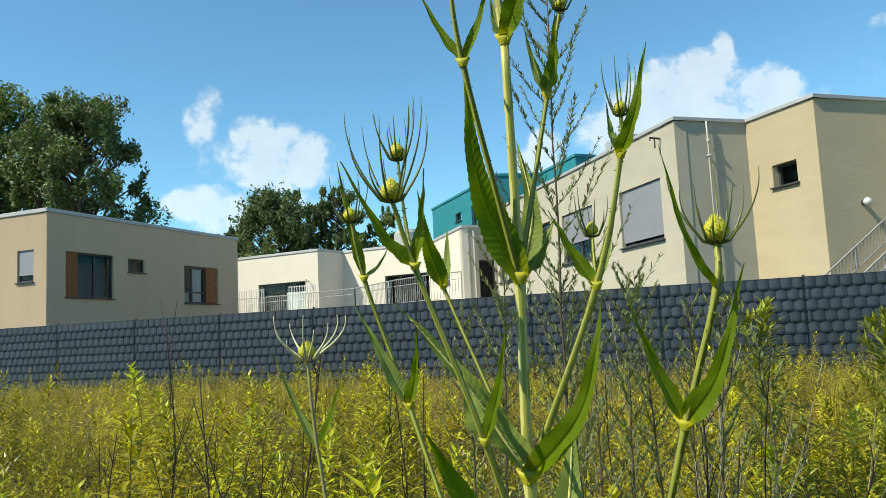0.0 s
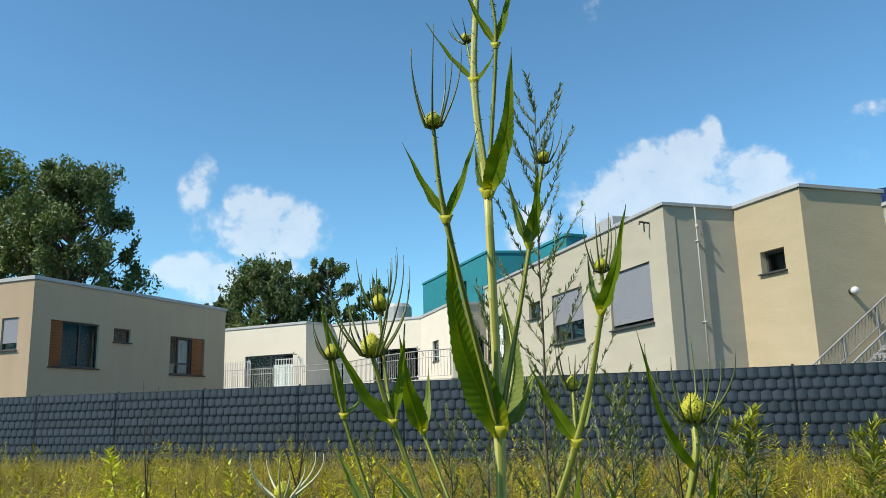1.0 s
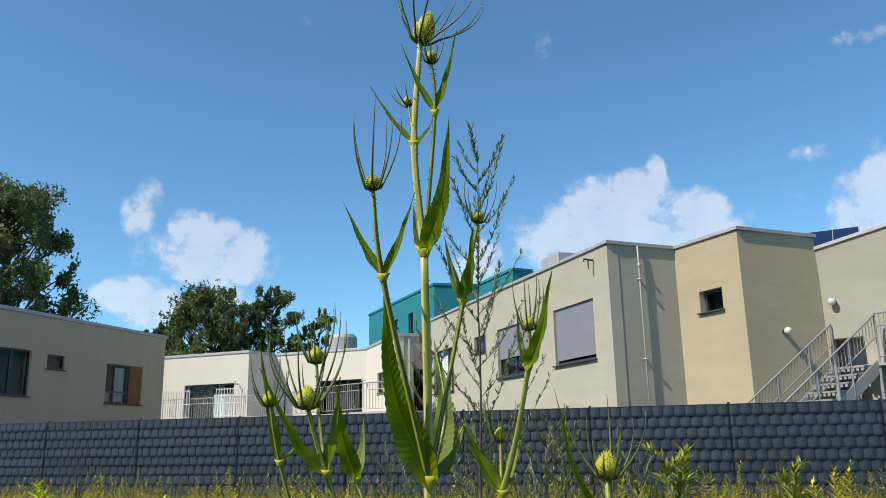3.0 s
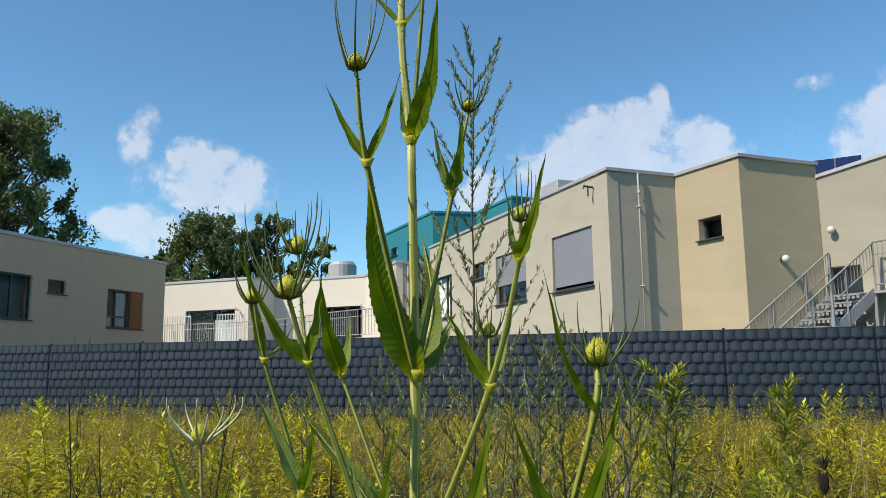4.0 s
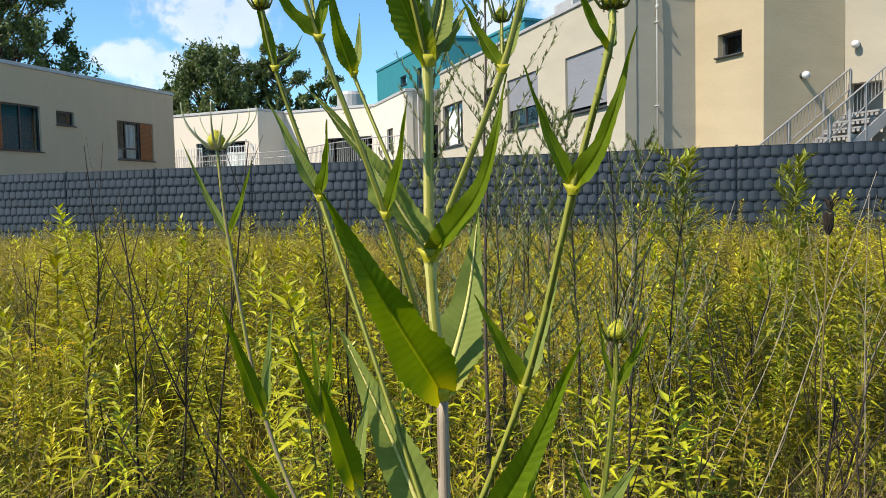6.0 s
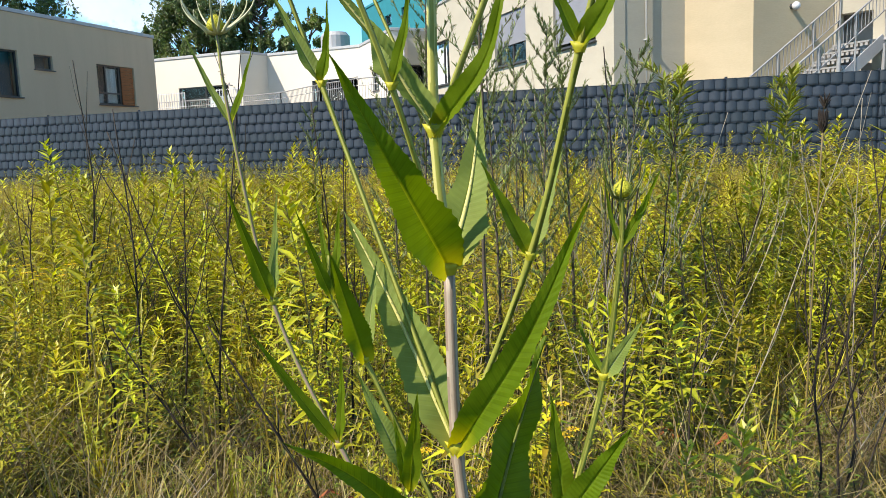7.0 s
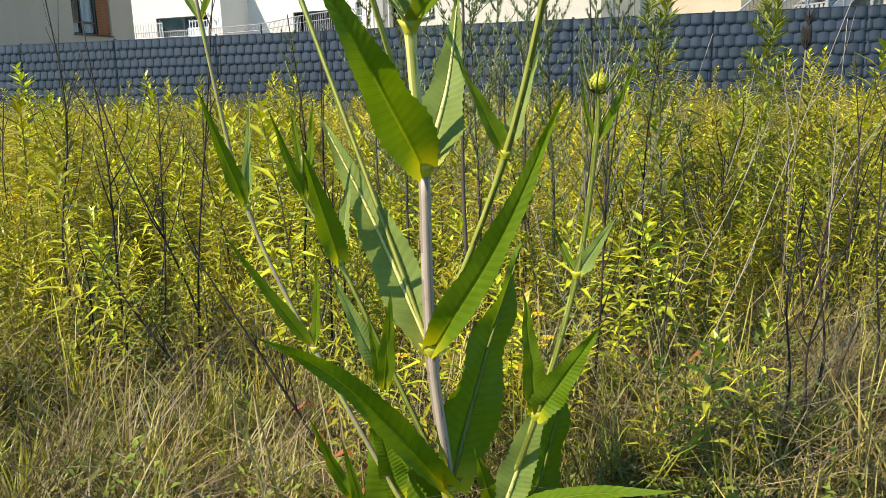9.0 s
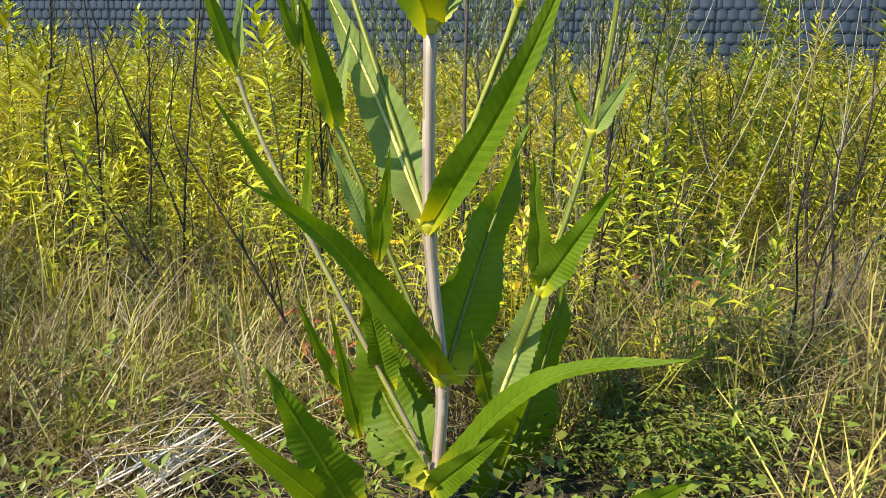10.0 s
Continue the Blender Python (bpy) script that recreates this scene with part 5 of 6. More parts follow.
node_cup((0.259, 3.243, 0.392), 0.0055)
node_cup((0.086, 3.470, 1.226), 0.0055)
node_cup((0.235, 3.120, 1.215), 0.0055)
node_cup((0.438, 3.120, 1.899), 0.0045)
node_cup((0.266, 3.360, 1.192), 0.0050)
head((0.410, 3.200, 2.100), (0.35, -0.1, 1), 0.0240, 0.0700, 0.190, 12, 0.80)
head((0.432, 3.100, 2.003), (0, -0.1, 1), 0.0120, 0.0260, 0.075, 9, 0.35)
head((0.382, 3.240, 1.974), (-0.3, 0, 1), 0.0100, 0.0200, 0.055, 8, 0.60)
head((0.320, 3.060, 1.728), (0.02, -0.1, 1), 0.0150, 0.0300, 0.165, 8, 0.38)
head((0.526, 3.253, 1.715), (0.05, 0, 1), 0.0130, 0.0280, 0.090, 9, 0.35)
head((0.065, 3.450, 1.354), (-0.1, 0, 1), 0.0170, 0.0340, 0.120, 10, 0.50)
head((0.202, 3.100, 1.333), (0, -0.05, 1), 0.0200, 0.0440, 0.185, 12, 0.55)
head((0.208, 3.160, 1.419), (-0.05, -0.05, 1), 0.0150, 0.0340, 0.110, 10, 0.40)
head((0.613, 3.170, 1.477), (-0.02, -0.05, 1), 0.0130, 0.0280, 0.110, 8, 0.30)
head((0.556, 3.240, 1.269), (0, 0, 1), 0.0130, 0.0280, 0.085, 8, 0.42)
head((0.692, 2.920, 1.213), (0, -0.05, 1), 0.0200, 0.0440, 0.125, 11, 0.55)
head((-0.039, 3.444, 1.062), (-0.02, -0.05, 1), 0.0200, 0.0420, 0.100, 11, 0.95)
head((0.705, 2.980, 0.716), (0.1, -0.1, 1), 0.0160, 0.0340, 0.085, 10, 0.50)

FLOWERS = [(-1.48, 6.50, 0.29), (-1.47, 6.20, 0.30), (-1.27, 5.20, 0.31), (-1.51, 5.40, 0.33), (-1.58, 5.60, 0.23), (-1.39, 6.00, 0.28), (0.29, 3.50, 0.15), (0.65, 3.60, 0.13)]

# ---- meadow plants ----
def blade(r, base, direction, length, width, droop):
    """A narrow leaf as a folded kite: 5 points, 4 faces."""
    d = Vector(direction).normalized()
    side = d.cross(Vector((0, 0, 1)))
    side = side.normalized() if side.length > 0.05 else Vector((1, 0, 0))
    up = side.cross(d)
    b = Vector(base)
    mid = b + d * length * 0.42
    tip = b + d * length + Vector((0, 0, -droop * length))
    return [b, mid + side * width / 2 + up * width * 0.18, mid - up * width * 0.05, mid - side * width / 2 + up * width * 0.18, tip]


KITE = ((0, 1, 2), (1, 4, 2), (4, 3, 2), (3, 0, 2))


def thin_tube(points, radii, sides=3):
    v, f = [], []
    for i, p in enumerate(points):
        for k in range(sides):
            a = 2 * math.pi * k / sides
            v.append(Vector(p) + Vector((math.cos(a), math.sin(a), 0)) * radii[i])
    for i in range(len(points) - 1):
        for k in range(sides):
            f.append((i * sides + k, i * sides + (k + 1) % sides, (i + 1) * sides + (k + 1) % sides, (i + 1) * sides + k))
    return v, f


def goldenrod(seed, height, count, leaf_len, leaf_wide):
    """Stem and leaves of one leafy meadow stalk, as two lists of points and faces."""
    r = random.Random(seed)
    bend = Vector((r.uniform(-0.12, 0.12), r.uniform(-0.12, 0.12), 0)) * height
    at = lambda s: Vector((0, 0, height * s)) + bend * s * s
    sv, sf = thin_tube([at(s) for s in (0, 0.35, 0.7, 1.0)], [0.0038, 0.0033, 0.0026, 0.0012])
    lv, lf = [], []
    for k in range(count):
        s = 0.10 + 0.90 * (k / count) ** 0.72
        a = k * 2.4 + r.uniform(-0.4, 0.4)
        rise = 0.2 + 0.9 * max(0, s - 0.7) / 0.3 + r.uniform(-0.25, 0.3)
        size = leaf_len * (0.75 + 0.5 * math.sin(math.pi * min(1, s * 1.02))) * r.uniform(0.75, 1.2) * (0.7 if s > 0.93 else 1)
        d = (math.cos(a), math.sin(a), rise)
        i = len(lv)
        lv += blade(r, at(s), d, size, leaf_wide * r.uniform(0.8, 1.2), r.uniform(0.05, 0.4) if s < 0.85 else 0.05)
        lf += [tuple(i + j for j in f) for f in KITE]
    return (sv, sf), (lv, lf)


def tuft(seed, blades, height, lean, wide):
    """A tuft of arching grass blades."""
    r = random.Random(seed)
    v, f = [], []
    for k in range(blades):
        a = r.uniform(0, 6.28)
        h = height * r.uniform(0.5, 1.1)
        out = lean * r.uniform(0.3, 1.3) * h
        b = Vector((r.uniform(-0.04, 0.04), r.uniform(-0.04, 0.04), 0))
        d = Vector((math.cos(a), math.sin(a), 0))
        side = Vector((-d.y, d.x, 0)) * wide * 0.5
        i = len(v)
        drop = r.uniform(0.0, 0.45) * lean
        for s in (0, 0.4, 0.75, 1.0):
            c = b + d * out * s * s + Vector((0, 0, h * (s - drop * s * s * s)))
            if s < 1:
                v += [c - side * (1 - 0.6 * s), c + side * (1 - 0.6 * s)]
            else:
                v.append(c)
        f += [(i, i + 1, i + 3, i + 2), (i + 2, i + 3, i + 5, i + 4), (i + 4, i + 5, i + 6)]
    return v, f


def weed(seed, count, spread, leaf_len, leaf_wide):
    """A low spreading weed with broader leaves."""
    r = random.Random(seed)
    v, f = [], []
    for k in range(count):
        a = r.uniform(0, 6.28)
        rad = spread * r.random()
        i = len(v)
        v += blade(r, (math.cos(a) * rad, math.sin(a) * rad, r.uniform(0.02, 0.22)), (math.cos(a + r.uniform(-1, 1)), math.sin(a + r.uniform(-1, 1)), r.uniform(-0.1, 0.9)), leaf_len * r.uniform(0.6, 1.3), leaf_wide * r.uniform(0.7, 1.3), 0.15)
        f += [tuple(i + j for j in q) for q in KITE]
    return v, f


def mesh_of(name, v, f, material, smooth=False):
    me = bpy.data.meshes.new(name)
    me.from_pydata([tuple(p) for p in v], [], f)
    me.materials.append(M[material])
    return me


def scatter(name, material, protos, places, label, category):
    """Many copies of small shapes joined into one object of stuff. places: (x, y, z, turn, tilt x, tilt y, scale, which)."""
    data = []
    for v, f in protos:
        data.append((np.array([tuple(p) for p in v]), np.concatenate([np.array(q) for q in f]), np.array([len(q) for q in f])))
    vs, loops, counts, off = [], [], [], 0
    for x, y, z, turn, tx, ty, sc, k in places:
        v, lo, cn = data[k]
        m = np.array(Euler((tx, ty, turn)).to_matrix()) * sc
        vs.append(v @ m.T + (x, y, z))
        loops.append(lo + off)
        counts.append(cn)
        off += len(v)
    vs, loops, counts = np.concatenate(vs), np.concatenate(loops), np.concatenate(counts)
    me = bpy.data.meshes.new(name)
    me.vertices.add(len(vs))
    me.vertices.foreach_set("co", vs.ravel())
    me.loops.add(len(loops))
    me.loops.foreach_set("vertex_index", loops)
    me.polygons.add(len(counts))
    me.polygons.foreach_set("loop_start", np.concatenate(([0], np.cumsum(counts)[:-1])))
    me.update(calc_edges=True)
    me.materials.append(M[material])
    ob = new(name, me)
    tagged(ob, label, category, kind="stuff")
    return ob


frng = random.Random(77)
EYE_X, EYE_Y = 0.42, 1.7


def spots(count, y0, y1, margin=0.8, keep=None, clear=0.32):
    """Random places on the meadow, in a widening wedge ahead; some patches stay thinner than others."""
    out = []
    while len(out) < count:
        y = y0 + (y1 - y0) * frng.random() ** 0.85
        half = 0.6 * (y - EYE_Y) + margin
        x = EYE_X + frng.uniform(-half, half)
        if (P1 - Vector((x, y, 0))).dot(FBACK) < 0.35:
            continue
        if (x - 0.46) ** 2 + (y - 3.22) ** 2 < clear ** 2:
            continue
        if abs(x - 0.46) < 0.55 and y < 3.5 and clear > 0.1:
            continue
        if keep and not keep(x, y):
            continue
        out.append((x, y))
    return out


def patch(x, y, size=1.6, shift=0.0):
    return noise.noise(Vector((x / size, y / size, 3.7 + shift))) * 0.5 + 0.5


def bushy_rod(seed, height):
    """A tall goldenrod whose upper half carries leafy side shoots."""
    r = random.Random(seed)
    (sv, sf), (lv, lf) = goldenrod(seed, height, 190, 0.14, 0.022)
    for k in range(18):
        s = 0.48 + 0.49 * k / 17
        a = k * 2.4 + r.uniform(-0.3, 0.3)
        length = height * (0.125 - 0.07 * (s - 0.48) / 0.47) * r.uniform(0.8, 1.2)
        d = Vector((math.cos(a), math.sin(a), r.uniform(0.45, 0.9))).normalized()
        p = Vector((0, 0, height * s))
        pts = [p, p + d * length * 0.5, p + d * length + Vector((0, 0, length * 0.12))]
        v, q = thin_tube(pts, [0.0022, 0.0018, 0.001])
        i = len(sv)
        sv += v
        sf += [tuple(i + j for j in x) for x in q]
        for n in range(20):
            u = 0.2 + 0.8 * n / 19
            b = n * 2.4
            w = Vector((math.cos(b), math.sin(b), 0.4)) * 0.8 + d
            i = len(lv)
            lv += blade(r, p + (pts[2] - p) * u, w, r.uniform(0.06, 0.10), 0.015, 0.15)
            lf += [tuple(i + j for j in x) for x in KITE]
    return (sv, sf), (lv, lf)


ROD = [goldenrod(100 + i, h, n, l, w) for i, (h, n, l, w) in enumerate(((1.0, 62, 0.12, 0.025), (0.85, 48, 0.115, 0.022), (1.1, 66, 0.125, 0.026), (0.75, 42, 0.11, 0.025), (0.95, 56, 0.13, 0.021), (0.65, 38, 0.105, 0.024)))] + [bushy_rod(106, 1.6)]
FAR_ROD = [goldenrod(120 + i, h, n, l, w) for i, (h, n, l, w) in enumerate(((1.0, 34, 0.12, 0.022), (0.85, 30, 0.11, 0.02), (1.1, 36, 0.12, 0.023), (0.75, 26, 0.105, 0.022)))]
dry_spot = lambda x, y: math.exp(-((x + 0.40) ** 2 / 0.7 + (y - 3.8) ** 2 / 0.6)) + 0.7 * math.exp(-((x - 1.6) ** 2 / 0.6 + (y - 3.8) ** 2 / 0.7))


def low_at(y):
    """How tall the meadow grows: lower near the camera, taller in the middle, short by the fence."""
    return 0.55 + 0.25 * min(1, max(0, (y - 4) / 4)) - 0.25 * min(1, max(0, (y - 10) / 5))


# single leafy stalks near the camera
rod_masters = []
for i, ((sv, sf), (lv, lf)) in enumerate(ROD):
    stem_me, leaf_me = mesh_of("stem", sv, sf, "rod_stem"), mesh_of("foliage", lv, lf, "rod_leaf_dark" if i == 6 else "rod_leaf_single")
    rod_masters.append((stem_me, leaf_me))


def rod_thing(x, y, height, which, turn=0.0, tilt=0.0, name="goldenrod", label="leafy yellow-green goldenrod stalk in the meadow", fat=1.0):
    stem_me, leaf_me = rod_masters[which]
    full = (1.0, 0.85, 1.1, 0.75, 0.95, 0.65, 1.6)[which]
    s = height / full
    ob = new(name)
    ob.matrix_basis = pose(x, y, ground_z(x, y) - 0.02, tilt, tilt * 0.6, turn) @ Matrix.Diagonal((s * fat, s * fat, s, 1))
    tagged(ob, label, "plant", "goldenrod stalks")
    for nm, me in (("stem", stem_me), ("foliage", leaf_me)):
        c = new(nm, me)
        c.parent = ob
    return ob


for x, y in spots(290, 3.65, 6.6, 0.4, lambda x, y: frng.random() > 1.25 * dry_spot(x, y) and frng.random() < 0.25 + patch(x, y, 0.9)):
    rod_thing(x, y, (0.36 + 0.12 * (y - 3)) * frng.uniform(0.5, 1.3), frng.randrange(6), frng.uniform(0, 360), frng.uniform(-9, 9))
# taller ones that stand out
for x, y, top, which, fat in ((1.69, 6.2, 1.20, 6, 1.25), (2.97, 6.2, 0.88, 0, 1.3), (2.09, 6.4, 0.90, 4, 1.2), (-0.04, 4.6, 0.68, 2, 1.25), (-1.29, 6.6, 0.72, 0, 1.3), (-1.03, 6.8, 0.71, 2, 1.2), (-1.68, 6.0, 0.74, 1, 1.4), (-0.63, 7.0, 0.70, 4, 1.3), (-0.89, 4.6, 0.55, 0, 1.2), (1.13, 4.4, 0.20, 3, 1.4), (1.49, 4.6, 0.14, 5, 1.5), (2.67, 6.0, 0.28, 3, 1.4), (2.15, 5.8, 1.12, 6, 0.9), (-2.80, 8.7, 0.97, 2, 1.3), (-2.5, 8.3, 0.75, 0, 1.2), (1.55, 5.2, 0.55, 0, 1.2),
                              (-1.3, 6.2, 0.62, 0, 1.2), (-3.6, 8.0, 0.72, 1, 1.2), (0.95, 5.0, 0.45, 3, 1.3), (-0.75, 4.6, 0.25, 4, 1.3), (1.3, 4.4, 0.28, 3, 1.3)):
    rod_thing(x, y, top - ground_z(x, y), which, frng.uniform(0, 360), frng.uniform(-4, 4), label="tall leafy goldenrod standing above the meadow", fat=fat)

# the joined meadow further off
def meadow(name, protos, bands, stem_label, leaf_label):
    places = []
    for count, y0, y1 in bands:
        for x, y in spots(count, y0, y1, 1.2, lambda x, y: frng.random() < 0.05 + 1.6 * max(0, patch(x, y, 1.1) - 0.28) and frng.random() > 1.25 * dry_spot(x, y)):
            places.append((x, y, ground_z(x, y) - 0.02, frng.uniform(0, 6.28), frng.uniform(-0.16, 0.16), frng.uniform(-0.16, 0.16), low_at(y) * (frng.uniform(0.45, 1.05) if frng.random() < 0.85 else frng.uniform(1.05, 1.4)), frng.randrange(len(protos))))
    scatter(name + "_stems", "rod_stem", [p[0] for p in protos], places, stem_label, "meadow")
    scatter(name + "_foliage", "rod_leaf", [p[1] for p in protos], places, leaf_label, "meadow")


meadow("meadow", ROD[:6], ((480, 3.6, 7.0), (1150, 6.5, 10.5)), "thin brownish stems of the dense meadow", "yellow-green lance leaves of the dense meadow")
meadow("far_meadow", FAR_ROD, ((1500, 10.0, 21),), "thin brownish stems of the meadow by the fence", "yellow-green lance leaves of the meadow by the fence")


def turf(name, material, protos, bands, label, lean=0.2):
    places = []
    for count, y0, y1, keep in bands:
        for x, y in spots(count, y0, y1, 0.9, keep):
            places.append((x, y, ground_z(x, y) - 0.015, frng.uniform(0, 6.28), frng.uniform(-lean, lean), frng.uniform(-lean, lean), frng.uniform(0.6, 1.3), frng.randrange(len(protos))))
    scatter(name, material, protos, places, label, "grass")


TUFTS = [tuft(200 + i, 16, h, l, 0.006) for i, (h, l) in enumerate(((0.45, 0.6), (0.38, 0.9), (0.55, 0.5), (0.32, 1.2)))]
turf("grass", "grass_blade", TUFTS, ((420, 3.6, 7.0, lambda x, y: frng.random() > 0.7 * dry_spot(x, y)), (650, 6.5, 12, None), (350, 11, 21, None)), "green and yellowish meadow grass blades")
HAY = [tuft(240 + i, 20, h, l, 0.005) for i, (h, l) in enumerate(((0.34, 0.9), (0.28, 1.2), (0.44, 0.6), (0.26, 1.5)))]
turf("hay_grass", "hay", HAY, ((70, 2.7, 4.5, None), (110, 3.5, 7.0, None), (420, 6.5, 11.5, None), (2100, 11, 21, None)), "brownish ripening grass between the meadow plants", 0.25)
DRY = [tuft(300 + i, 16, h, l, w) for i, (h, l, w) in enumerate(((0.20, 2.0, 0.004), (0.12, 3.4, 0.005), (0.09, 4.5, 0.006), (0.15, 2.6, 0.0035), (0.08, 5.0, 0.005)))]
turf("dry_grass", "straw", DRY, ((130, 2.6, 4.0, None), (260, 2.7, 5.5, lambda x, y: frng.random() < 0.06 + dry_spot(x, y)), (150, 3.0, 8, None), (260, 7, 21, lambda x, y: frng.random() < patch(x, y, 2.2, 9))), "bleached straw-coloured dry grass lying in tangles", 0.35)

off_straw = lambda x, y: frng.random() > 0.8 * dry_spot(x, y)
ARCH = [tuft(340 + i, 14, h, l, w) for i, (h, l, w) in enumerate(((0.40, 1.2, 0.004), (0.32, 1.7, 0.004), (0.48, 0.8, 0.0045), (0.24, 2.3, 0.004)))]
turf("arching_dry_grass", "straw", ARCH, ((300, 3.3, 5.2, lambda x, y: frng.random() < 0.06 + dry_spot(x, y)), (420, 3.5, 5.8, None), (160, 3.4, 4.6, lambda x, y: 0.75 < x < 2.2)), "dry bleached grass arching over the meadow floor", 0.3)
SHOOTS = [tuft(360 + i, 18, h, l, w) for i, (h, l, w) in enumerate(((0.30, 0.5, 0.006), (0.24, 0.8, 0.007), (0.36, 0.4, 0.005), (0.20, 1.1, 0.006)))]
turf("fresh_grass", "fresh_grass", SHOOTS, ((220, 3.4, 4.6, off_straw), (380, 3.6, 6.5, off_straw), (110, 3.4, 4.4, lambda x, y: x < -0.15), (60, 3.4, 4.2, lambda x, y: 0.6 < x < 1.5)), "fresh green grass between the dry tufts", 0.25)

places = []
for k in range(170):
    x, y = frng.uniform(-0.25, 1.25), frng.uniform(2.7, 3.75)
    places.append((x, y, ground_z(x, y) - 0.01, frng.uniform(0, 6.28), frng.uniform(-0.3, 0.3), frng.uniform(-0.3, 0.3), frng.uniform(0.5, 1.0), frng.randrange(len(DRY))))
scatter("grass_litter", "straw", DRY, places, "flattened dry grass round the foot of the teasel", "grass")

WEEDS = [weed(400 + i, 46, s, l, w) for i, (s, l, w) in enumerate(((0.14, 0.028, 0.012), (0.18, 0.024, 0.013), (0.12, 0.034, 0.010), (0.20, 0.036, 0.016)))]
places = []
for count, y0, y1 in ((330, 2.6, 6.0), (300, 5.5, 10)):
    for x, y in spots(count, y0, y1, 0.8, off_straw, 0.08):
        places.append((x, y, ground_z(x, y), frng.uniform(0, 6.28), 0, 0, frng.uniform(0.7, 1.4), frng.randrange(4)))
for k in range(48):
    x, y = frng.gauss(1.0, 0.15), frng.gauss(3.42, 0.07)
    places.append((x, y, ground_z(x, y), frng.uniform(0, 6.28), 0, 0, frng.uniform(0.5, 0.9), frng.randrange(4)))
scatter("low_weeds", "weed_leaf", WEEDS, places, "low dark green weeds between the grass", "weeds")


# the same meadow goes on all round
def around(count, near=1.1):
    out = []
    while len(out) < count:
        x, y = EYE_X + frng.gauss(0, 4.6), EYE_Y + frng.uniform(-7, 16)
        inside = y > 2.6 and abs(x - EYE_X) < 0.6 * (y - EYE_Y) + 0.7
        if inside or (x - EYE_X) ** 2 + (y - EYE_Y) ** 2 < near * near or (P1 - Vector((x, y, 0))).dot(FBACK) < 0.35:
            continue
        out.append((x, y, ground_z(x, y) - 0.02, frng.uniform(0, 6.28), frng.uniform(-0.16, 0.16), frng.uniform(-0.16, 0.16), low_at(max(y, 3)) * frng.uniform(0.5, 1.15), frng.randrange(4)))
    return out


wide = around(6500, 1.4)
LOW_ROD = [goldenrod(140 + i, h, n, l, w) for i, (h, n, l, w) in enumerate(((1.0, 15, 0.17, 0.034), (0.85, 14, 0.16, 0.03), (1.1, 16, 0.17, 0.034), (0.75, 13, 0.15, 0.032)))]
BROAD_HAY = [tuft(260 + i, 9, h, l, 0.013) for i, (h, l) in enumerate(((0.34, 0.9), (0.28, 1.2), (0.44, 0.6), (0.26, 1.5)))]
scatter("outer_meadow_stems", "rod_stem", [p[0] for p in LOW_ROD], wide, "thin brownish stems of the meadow all round", "meadow")
scatter("outer_meadow_foliage", "rod_leaf", [p[1] for p in LOW_ROD], wide, "yellow-green lance leaves of the meadow all round", "meadow")
scatter("outer_hay", "hay", BROAD_HAY, around(5200, 0.5), "brownish ripening grass all round the meadow", "grass")
scatter("outer_grass", "grass_blade", TUFTS, around(1200, 0.5), "green and yellowish grass all round the meadow", "grass")


# dead branching stalks
def dead_stalk(x, y, top, lean, seed, pale=False, branches=5, thick=0.0045, wood="pale_twig"):
    r = random.Random(seed)
    z0 = ground_z(x, y) - 0.02
    h = top - z0
    base, tip = Vector((x, y, z0)), Vector((x + lean * h, y + r.uniform(-0.1, 0.1) * h, top))
    mids = [base.lerp(tip, s) + Vector((r.uniform(-0.03, 0.03), r.uniform(-0.03, 0.03), 0)) * h for s in (0.33, 0.66)]
    pts = bezier([base, *mids, tip], 5)
    bm = bmesh.new()
    tube(bm, pts, [thick * (1 - 0.6 * i / (len(pts) - 1)) for i in range(len(pts))], 5)
    mat = wood if pale else "dead_stem"
    ob = part("dead_stalk", bm, mat, None, smooth=True)
    tagged(ob, "bare bleached dead stalk among the grass" if pale else "bare dark brown dead stalk with side twigs", "dead plant", "dead stalks")
    for k in range(branches):
        s = r.uniform(0.35, 0.92)
        p = pts[int(s * (len(pts) - 1))]
        a = r.uniform(0, 6.28)
        length = h * r.uniform(0.15, 0.4) * (1.1 - 0.5 * s)
        d = Vector((math.cos(a) * 0.5, math.sin(a) * 0.4, r.uniform(0.8, 1.5))).normalized()
        e = p + d * length
        m2 = p.lerp(e, 0.5) + Vector((r.uniform(-0.1, 0.1), 0, -0.06)) * length
        bm = bmesh.new()
        tube(bm, bezier([p, m2, e], 4), [thick * 0.55 * (1 - 0.08 * i) for i in range(9)], 4)
        part("twig", bm, mat, ob)
    return ob


